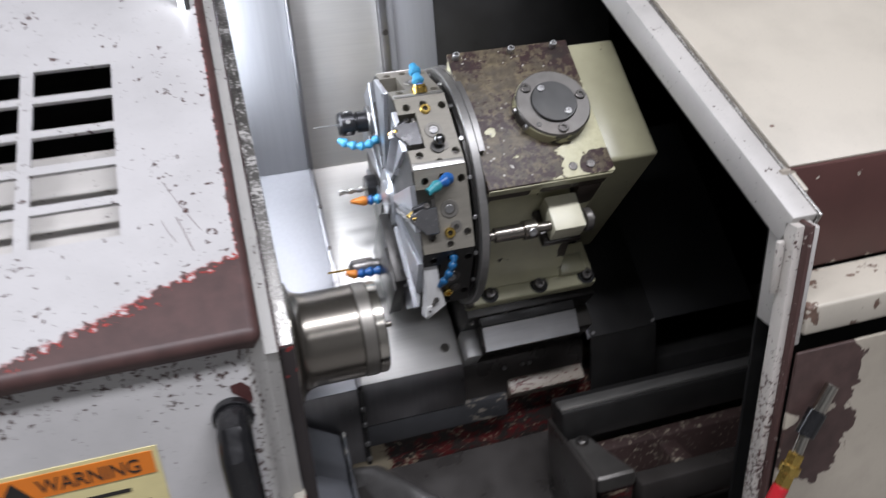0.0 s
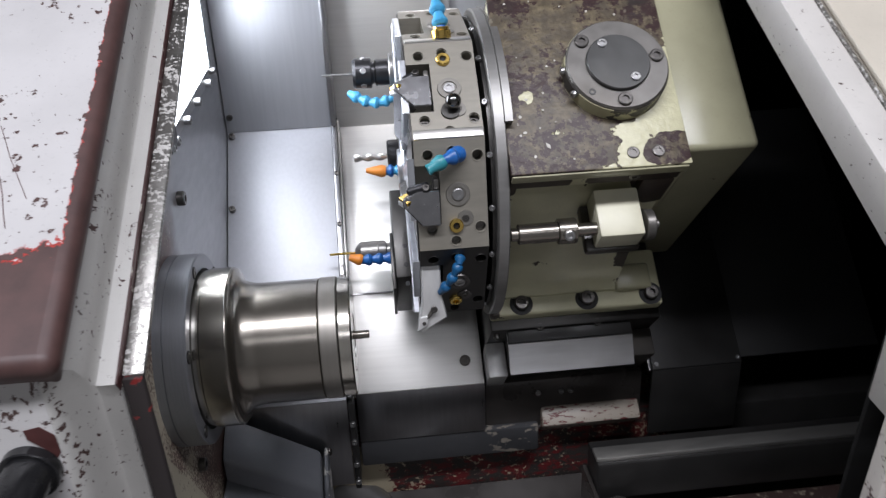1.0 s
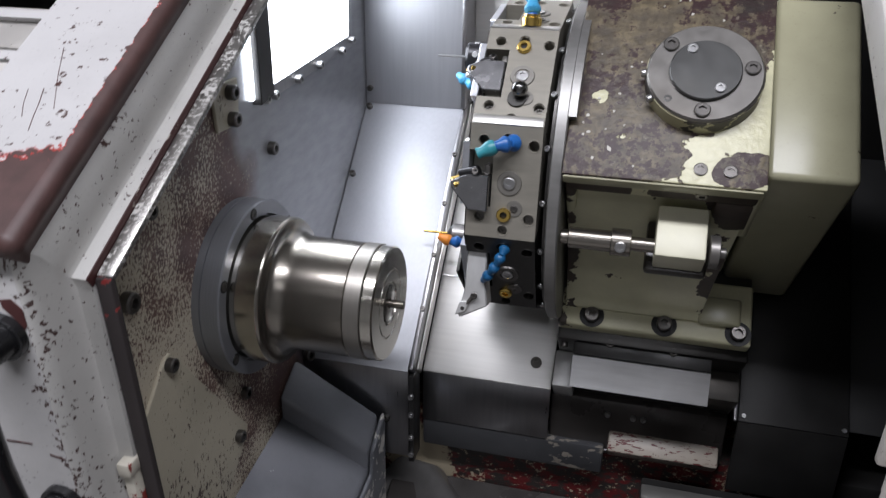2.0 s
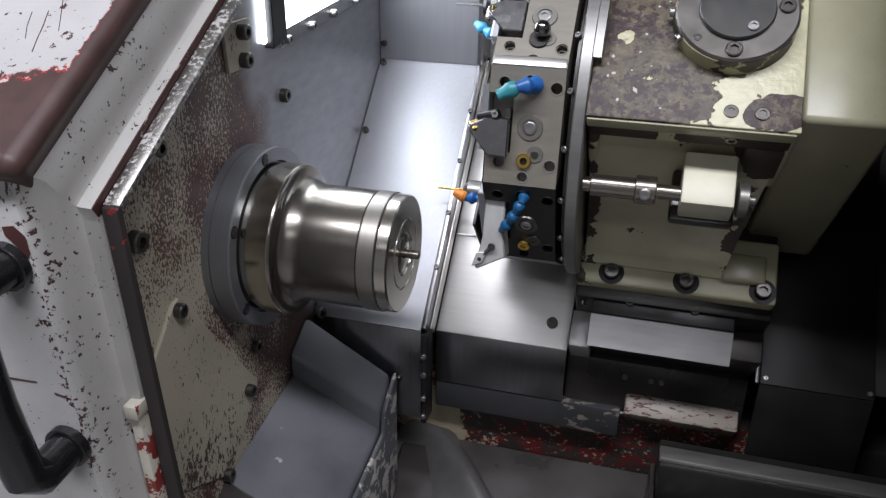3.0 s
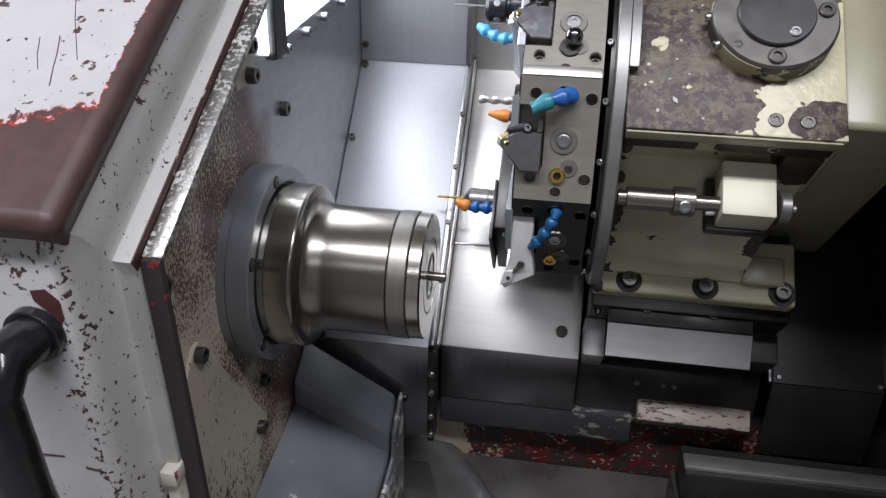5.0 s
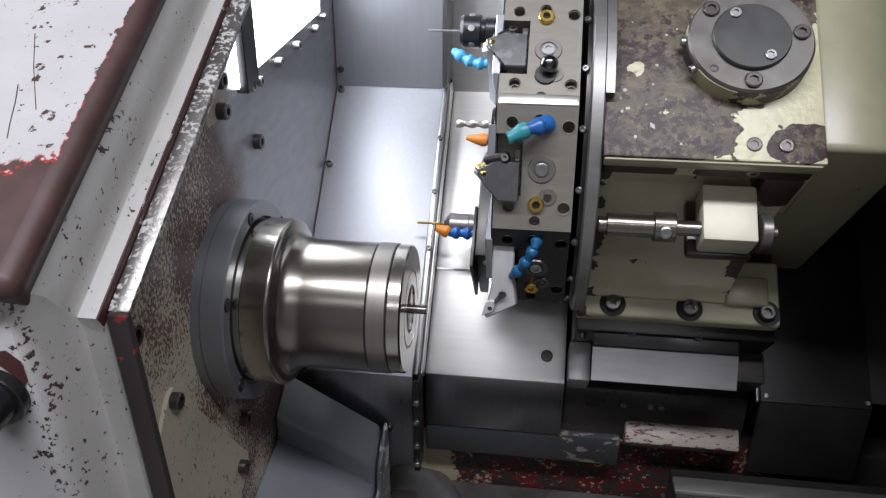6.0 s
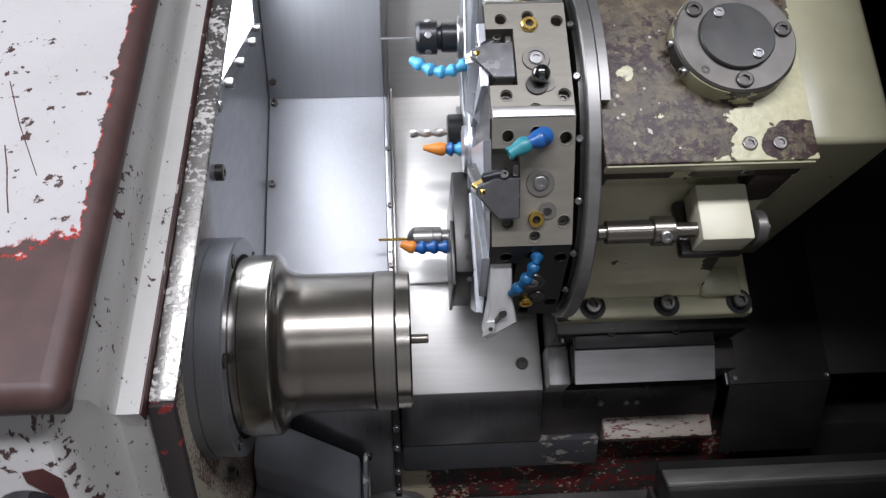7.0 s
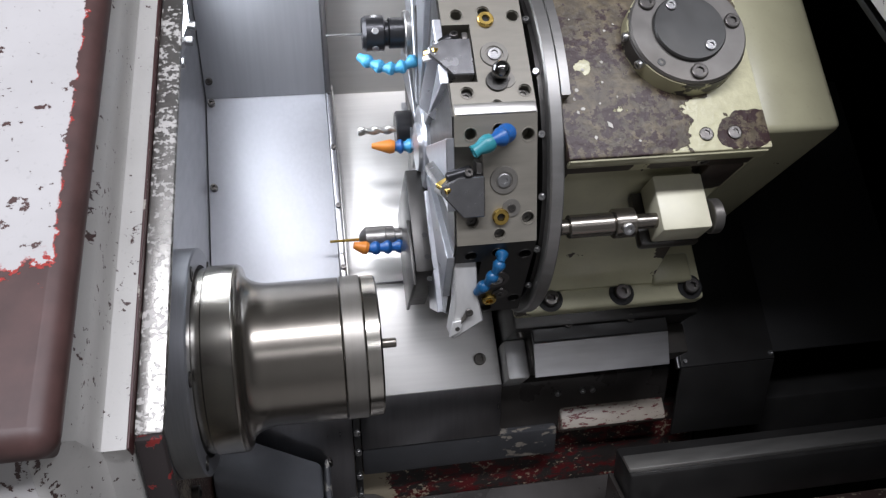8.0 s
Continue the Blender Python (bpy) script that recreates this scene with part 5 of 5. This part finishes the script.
def rail_tray():
    """Steel rail and bracket in the front of the trough."""
    r = thing("trough_rail", at(LEVEL, 0.2, -0.05, -0.3), "dark steel rail on a bolted bracket in the trough", "rail")
    part("rail", box(BM(), (-0.003, -0.068, -0.19), (0.6, -0.030, -0.1465), LEVEL, 0.003), DARK_SHEET, r)
    part("bright_top", box(BM(), (-0.003, -0.064, -0.1464), (0.6, -0.046, -0.142), LEVEL, 0.0012), BRIGHT, r, "bright worn top of the rail")
    part("end_plate", box(BM(), (-0.008, -0.16, -0.319), (-0.0032, -0.03, -0.175), LEVEL, 0.002), TROUGH, r)
    # bolted end bracket with rounded corner, and the flaked casting round a dark pocket
    bm = prism(BM(), [(0.0, -0.072), (0.022, -0.072), (0.03, -0.08), (0.034, -0.1), (0.05, -0.155), (0.004, -0.155), (0.0, -0.15)], 0.022, LEVEL @ Matrix.Translation((0, 0, -0.203)), 0.003)
    part("end_bracket", bm, CAP_IRON, r, "oily grey end bracket")
    screw(r, at(LEVEL, 0.014, -0.086, -0.181), (0, 0, 1), 0.0075, 0.006)
    part("front_bar", box(BM(), (0.051, -0.165, -0.235), (0.6, -0.140, -0.196), LEVEL, 0.004), TROUGH, r)
    part("casting_back", box(BM(), (0.0345, -0.090, -0.319), (0.6, -0.0685, -0.198), LEVEL, 0.004), TRAY, r, "casting flaked to cream and brown")
    part("casting_cross", box(BM(), (0.115, -0.139, -0.319), (0.14, -0.0905, -0.205), LEVEL, 0.004), TRAY, r)
    part("pocket_floor", box(BM(), (0.0345, -0.1395, -0.319), (0.1145, -0.0905, -0.262), LEVEL, 0.002), BED, r, "dark red pocket floor")


rail_tray()


def casting_rib():
    """Ridge of the bed casting that runs forward into the trough, its rounded crest rubbed bright."""
    bm = BM()
    rows = []
    for x, y, z in ((-0.262, 0.046, -0.236), (-0.225, 0.044, -0.240), (-0.185, -0.004, -0.250), (-0.10, -0.118, -0.266)):
        row = []
        for a, h in ((-0.075, -0.075), (-0.012, -0.006), (-0.005, -0.0012), (0.0, 0.0), (0.005, -0.0014), (0.012, -0.007), (0.03, -0.06)):
            row.append(bm.verts.new(at(LEVEL, x + a * 0.8, y + a * 0.6, max(z + h, -0.3185))))
        rows.append(row)
    for a, b in zip(rows, rows[1:]):
        for i in range(6):
            bm.faces.new((a[i], a[i + 1], b[i + 1], b[i]))
    solo("casting_rib", bm, RIB, "oily ridge of the bed casting with rubbed bright crest", "casting")


casting_rib()


# ---- front covers ----
def left_front():
    c = thing("headstock_cover", (-0.6, -0.33, 0.0), "white painted headstock cover with chipped brown edges and vents", "machine cover")
    # sloping panel with two columns of vents
    xs = [-1.1, -0.5405, -0.482, -0.4725, -0.414, -0.3410]
    ys = [0.0015]
    for i in range(5):
        ys += [0.0945 + 0.0385 * i, 0.0945 + 0.0385 * i + 0.0305]
    ys.append(0.72)
    holes = [(i, j) for i in (1, 3) for j in (1, 3, 5, 7, 9)]
    up = part("upper_panel", grid_plate(BM(), xs, ys, holes, 0.003, COVER), DOOR_WHITE, c)
    # rolled edge of the sloping panel: along its foot, round the corner and up its side
    bm = BM()
    roll = [(0.0075 * math.sin(radians(a)), -0.0075 + 0.0075 * math.cos(radians(a))) for a in range(0, 121, 10)] + [(0.002, -0.024), (0.0, -0.02)]
    path = [(-1.1, 0.0015, -90)] + [(-0.3410, 0.0015, a) for a in range(-90, 1, 10)] + [(-0.3410, 0.72, 0)]
    rows = []
    for x, y, a in path:
        ox, oy = math.cos(radians(a)), math.sin(radians(a))
        rows.append([bm.verts.new(at(COVER, x + ox * q, y + oy * q, z)) for q, z in roll])
    k = len(roll)
    for a, b in zip(rows, rows[1:]):
        for i in range(k):
            bm.faces.new((a[i], a[(i + 1) % k], b[(i + 1) % k], b[i]))
    bm.faces.new(rows[0]), bm.faces.new(rows[-1][::-1])
    bmesh.ops.remove_doubles(bm, verts=bm.verts[:], dist=0.00001)
    part("rolled_edge", bm, DOOR_WHITE, c, "rolled edge worn to brown primer")
    # inside of the vents
    part("vent_liner", box(BM(), (-0.56, 0.08, -0.022), (-0.395, 0.225, -0.018), COVER @ pose(0, 0.08, -0.018, -9, 0, 0) @ Matrix.Translation((0, -0.08, 0.018)), 0.001), CREAM_EDGE, c, "cream liner seen through the vents")
    # near black back, so the vents look unlit inside
    part("vent_back", box(BM(), (-0.9, 0.03, -0.2), (-0.37, 0.5, -0.19), COVER, 0.001), SHADE_SHEET, c)
    # side wall down to the flange, flange and the edge strips
    part("edge_strip", box(BM(), (-0.3238, 0.0150, -0.0572), (-0.3132, 0.72, -0.0528), COVER, 0.0012), EDGE_STEEL, c, "edge worn to bright steel")
    part("edge_seal", box(BM(), (-0.3250, 0.0088, -0.0565), (-0.3240, 0.72, -0.0488), COVER, 0.0004), EDGE_RED, c, "dark red line of bare primer along the edge")
    # upright lower part, leaning in a little
    m = LEVEL @ Matrix.Translation((0, -0.317, 0.150)) @ Matrix.Rotation(radians(4), 4, "X")
    part("lower_panel", box(BM(), (-1.1, -0.0295, -1.1), (-0.3462, -0.0265, 0.030), m, 0.001), DOOR_LOWER, c)
    # side sheet: down the slope, over the corner and on down to the floor, with its flange
    upper = [(-0.3355, -0.0095), (-0.3341, -0.0125), (-0.3338, -0.0220), (-0.3342, -0.0380), (-0.3346, -0.0455), (-0.3335, -0.0484), (-0.3310, -0.0492), (-0.3247, -0.0497), (-0.3247, -0.0560), (-0.3385, -0.0560)]
    turn = [0.0010, 0.0016, 0.0038, 0.0066, 0.0080, 0.0086, 0.0088, 0.0090, 0.0110, 0.0110]
    lower = [(-0.3470, -0.0294), (-0.3438, -0.0278), (-0.3408, -0.0215), (-0.3372, -0.0110), (-0.3352, -0.0050), (-0.3337, -0.0020), (-0.3310, -0.0010), (-0.3247, -0.0005), (-0.3247, 0.0060), (-0.3385, 0.0060)]
    bm = BM()
    rows = [[bm.verts.new(at(COVER, x, 0.72, z)) for x, z in upper]]
    bend = [(-0.3462, -0.0130), (-0.3385, -0.0150)] + upper[2:]
    rows.append([bm.verts.new(at(COVER, x, y, z)) for (x, z), y in zip(bend, turn)])
    fall = [0.022, 0.018, 0.008, -0.002, -0.006, -0.008, -0.008, -0.008, -0.010, -0.010]
    for drop in (0.0, -1.0):
        rows.append([bm.verts.new(m @ Vector((x, y, z + drop))) for (x, y), z in zip(lower, fall)])
    k = len(upper)
    for a, b in zip(rows, rows[1:]):
        for i in range(k):
            bm.faces.new((a[i], a[(i + 1) % k], b[(i + 1) % k], b[i]))
    bm.faces.new(rows[0]), bm.faces.new(rows[-1][::-1])
    part("side_sheet", bm, DOOR_SIDE, c)
    part("lower_edge_strip", box(BM(), (-0.3240, 0.0008, -1.1), (-0.3132, 0.0062, -0.0015), m, 0.002), EDGE_DARK, c, "dark worn edge strip with red paint")
    part("stop_bracket", box(BM(), (-0.3325, -0.009, -0.141), (-0.3230, 0.004, -0.1305), m, 0.0015), BRACKET_PAINT, c)
    part("stop_bracket", box(BM(), (-0.3320, -0.006, -0.5), (-0.3243, 0.004, -0.1415), m, 0.0015), BRACKET_PAINT, c)
    # sheet that closes the machine behind the cover
    part("inner_sheet", box(BM(), (-1.1, 0.03, -0.35), (-0.365, 0.72, -0.345), COVER, 0.001), SHADE_SHEET, c)
    # handle
    h = thing("door_handle", m @ Vector((-0.352, -0.03, -0.09)), "black plastic grab handle on the white cover", "handle")
    pts = [(-0.361, -0.0285, -0.025), (-0.361, -0.056, -0.024), (-0.361, -0.066, -0.034), (-0.360, -0.067, -0.09), (-0.356, -0.066, -0.138), (-0.356, -0.056, -0.148), (-0.356, -0.0285, -0.147)]
    cu = bpy.data.curves.new("grip", "CURVE")
    cu.dimensions, cu.bevel_depth, cu.bevel_resolution, cu.use_fill_caps = "3D", 0.0115, 5, True
    sp = cu.splines.new("POLY")
    sp.points.add(len(pts) - 1)
    for q, p in zip(sp.points, pts):
        q.co = (*(m @ Vector(p)), 1)
    tmp = bpy.data.objects.new("grip", cu)
    me = bpy.data.meshes.new_from_object(tmp)
    bpy.data.objects.remove(tmp)
    bm = BM()
    bm.from_mesh(me)
    bpy.data.meshes.remove(me)
    part("grip", bm, RUBBER, h)
    for q in (pts[0], pts[-1]):
        part("mount", rod(BM(), m @ Vector((q[0], -0.0296, q[2])), m @ Vector((q[0], -0.036, q[2])), 0.0138), RUBBER, h)
    # scratches and a scuff in the paint
    for pts2, w in (([(-0.3768, 0.1031), (-0.3731, 0.0914), (-0.3705, 0.0805), (-0.3675, 0.07)], 0.00022), ([(-0.3865, 0.1013), (-0.3827, 0.0897), (-0.3778, 0.0798)], 0.00016), ([(-0.3833, 0.1381), (-0.3739, 0.1146), (-0.3611, 0.0875)], 0.00018)):
        side = [(x - w, y) for x, y in pts2] + [(x + w, y) for x, y in pts2[::-1]]
        part("scratch", prism(BM(), side, 0.0002, COVER @ Matrix.Translation((0, 0, 0.0001)), 0), SCUFF, up, "dark scratch in the paint")
    tm = m @ Matrix(((1, 0, 0, 0), (0, 0, -1, -0.0296), (0, 1, 0, 0), (0, 0, 0, 1)))
    part("scuff", prism(BM(), [(-0.3595, -0.003), (-0.352, -0.0015), (-0.3465, -0.007), (-0.3462, -0.017), (-0.349, -0.021), (-0.353, -0.014), (-0.359, -0.008)], 0.0003, tm, 0), SCUFF, c, "brown scuff in the paint")
    for x0, z0, x1, z1 in ((-0.3865, -0.105, -0.368, -0.104), (-0.3575, -0.110, -0.347, -0.112)):
        part("scratch", prism(BM(), [(x0, z0 - 0.0006), (x1, z1 - 0.0003), (x1, z1 + 0.0003), (x0, z0 + 0.0006)], 0.0003, tm, 0), SCUFF, c, "brown scratch in the paint")
    # warning label
    lab = thing("warning_label", m @ Vector((-0.47, -0.0297, -0.08)), "yellow and orange warning label on the white cover", "label")
    part("sheet", box(BM(), (-0.535, -0.0303, -0.15), (-0.413, -0.0296, -0.036), m, 0), LABEL_YELLOW, lab)
    part("band", box(BM(), (-0.532, -0.0308, -0.057), (-0.4165, -0.0304, -0.039), m, 0), LABEL_ORANGE, lab)
    tm = m @ Matrix(((1, 0, 0, 0), (0, 0, -1, -0.0309), (0, 1, 0, 0), (0, 0, 0, 1)))
    part("sign", prism(BM(), [(-0.513, -0.0555), (-0.493, -0.0555), (-0.503, -0.0405)], 0.0004, tm, 0), INK, lab)
    cu = bpy.data.curves.new("word", "FONT")
    cu.body, cu.size, cu.extrude = "WARNING", 0.0155, 0.0002
    tmp = bpy.data.objects.new("word", cu)
    me = bpy.data.meshes.new_from_object(tmp)
    bpy.data.objects.remove(tmp)
    bm = BM()
    bm.from_mesh(me)
    bpy.data.meshes.remove(me)
    bmesh.ops.transform(bm, matrix=tm @ Matrix.Translation((-0.489, -0.0535, 0.0002)) @ Matrix.Diagonal((0.85, 1, 1, 1)), verts=bm.verts[:])
    part("word", bm, INK, lab)
    for i, w in enumerate((0.09, 0.1, 0.085, 0.095, 0.06)):
        part("text_bar", box(BM(), (-0.525, -0.0307, -0.0685 - 0.012 * i), (-0.525 + w, -0.0304, -0.0655 - 0.012 * i), m, 0), INK, lab)


left_front()


def right_door():
    """Sliding door pushed open: cream inside and edge, handle pocket, hose in front."""
    d = thing("sliding_door", (0.5, -0.3, 0.3), "cream sliding door with chipped edge and brown handle pocket", "machine door")
    up = LEVEL @ Matrix.Translation((-0.009, -0.325, 0.173)) @ Matrix.Rotation(radians(28.5), 4, "X")
    lo = LEVEL @ Matrix.Translation((-0.009, -0.325, 0.173)) @ Matrix.Rotation(radians(5), 4, "X")
    part("upper_edge", box(BM(), (0.1, 0.004, -0.03), (0.124, 0.75, 0.0), up, 0.002), CREAM_EDGE, d, "chipped cream edge strip")
    part("edge_rib", box(BM(), (0.1243, 0.002, -0.02), (0.1272, 0.75, 0.0005), up, 0.001), EDGE_STEEL, d)
    part("upper_panel", box(BM(), (0.1275, 0.055, 0.0005), (0.95, 0.75, 0.0045), up, 0.0015), CREAM_DOOR, d)
    part("panel_return", box(BM(), (0.1275, 0.03, -0.02), (0.132, 0.75, 0.0002), up, 0.001), CREAM_DOOR, d)
    # handle pocket under the sloping panel
    part("pocket_back", box(BM(), (0.1185, 0.046, -0.078), (0.95, 0.052, 0.024), lo, 0.002), POCKET, d, "pocket worn to brown primer")
    part("pocket_sill", box(BM(), (0.1185, -0.010, -0.108), (0.95, 0.0455, -0.079), lo, 0.003, 3), CREAM_DOOR, d)
    # lower panel, its shade painted in, its flaking real
    part("lower_panel", box(BM(), (0.1125, -0.014, -1.1), (0.95, -0.010, -0.122), lo, 0.002), CREAM_SHADED, d, "cream panel darkened for shade, flaked to brown primer")
    part("lower_edge", box(BM(), (0.1, -0.002, -1.1), (0.108, 0.012, -0.004), lo, 0.001), EDGE_LOW, d, "chipped pale edge strip")
    part("edge_rim", box(BM(), (0.1082, -0.008, -1.1), (0.1128, 0.012, -0.002), lo, 0.001), RIM_BROWN, d, "edge rim rubbed to brown primer")
    part("edge_face", box(BM(), (0.113, -0.007, -0.118), (0.1183, 0.0455, -0.004), lo, 0.0015), CREAM_EDGE, d, "chipped cream face beside the rim")
    part("catch", box(BM(), (0.092, 0.006, -0.07), (0.0995, 0.012, -0.02), lo, 0.003), EDGE_LOW, d, "rubbed catch plate")
    part("pull_bar", box(BM(), (0.205, -0.045, -0.16), (0.217, -0.03, -0.05), lo, 0.004), SHANK, d, "bright pull bar")
    # inner skins keep the near black of the unlit interior
    part("inner_skin", box(BM(), (0.1255, 0.03, -0.06), (0.95, 0.75, -0.055), up, 0.001), SHADE_SHEET, d)
    part("inner_lower", box(BM(), (0.1255, 0.058, -1.1), (0.95, 0.062, 0.0), lo, 0.001), SHADE_SHEET, d)
    # air hose with fittings hanging by the door edge
    h = thing("air_hose", lo @ Vector((0.13, -0.05, -0.3)), "red air hose with brass and chrome couplings by the door", "hose")
    p = [lo @ Vector((q[0] - 0.012, q[1], q[2])) for q in ((0.160, -0.022, -0.158), (0.146, -0.026, -0.180), (0.132, -0.030, -0.200), (0.124, -0.034, -0.215), (0.108, -0.040, -0.243), (0.07, -0.05, -0.31), (0.0, -0.06, -0.42))]
    part("chrome_coupling", rod(BM(), p[0], p[1], 0.006), POLISHED, h, "chrome coupling")
    part("grip_sleeve", rod(BM(), p[1], p[2], 0.0085), RUBBER, h, "black sleeve")
    part("chrome_tail", rod(BM(), p[2], p[3], 0.005), POLISHED, h, "chrome coupling")
    b = part("brass_fitting", rod(BM(), p[3], p[4], 0.0075, 6), BRASS, h, "brass hexagon fitting")
    part("brass_collar", rod(BM(), p[3] + (p[4] - p[3]) * 0.35, p[3] + (p[4] - p[3]) * 0.6, 0.0092, 24), BRASS, h, "brass collar")
    part("hose", rod(BM(), p[4], p[5], 0.0072, 20), HOSE, h, "red rubber hose")
    part("hose", rod(BM(), p[5], p[6], 0.0072, 20), HOSE, h, "red rubber hose")


right_door()
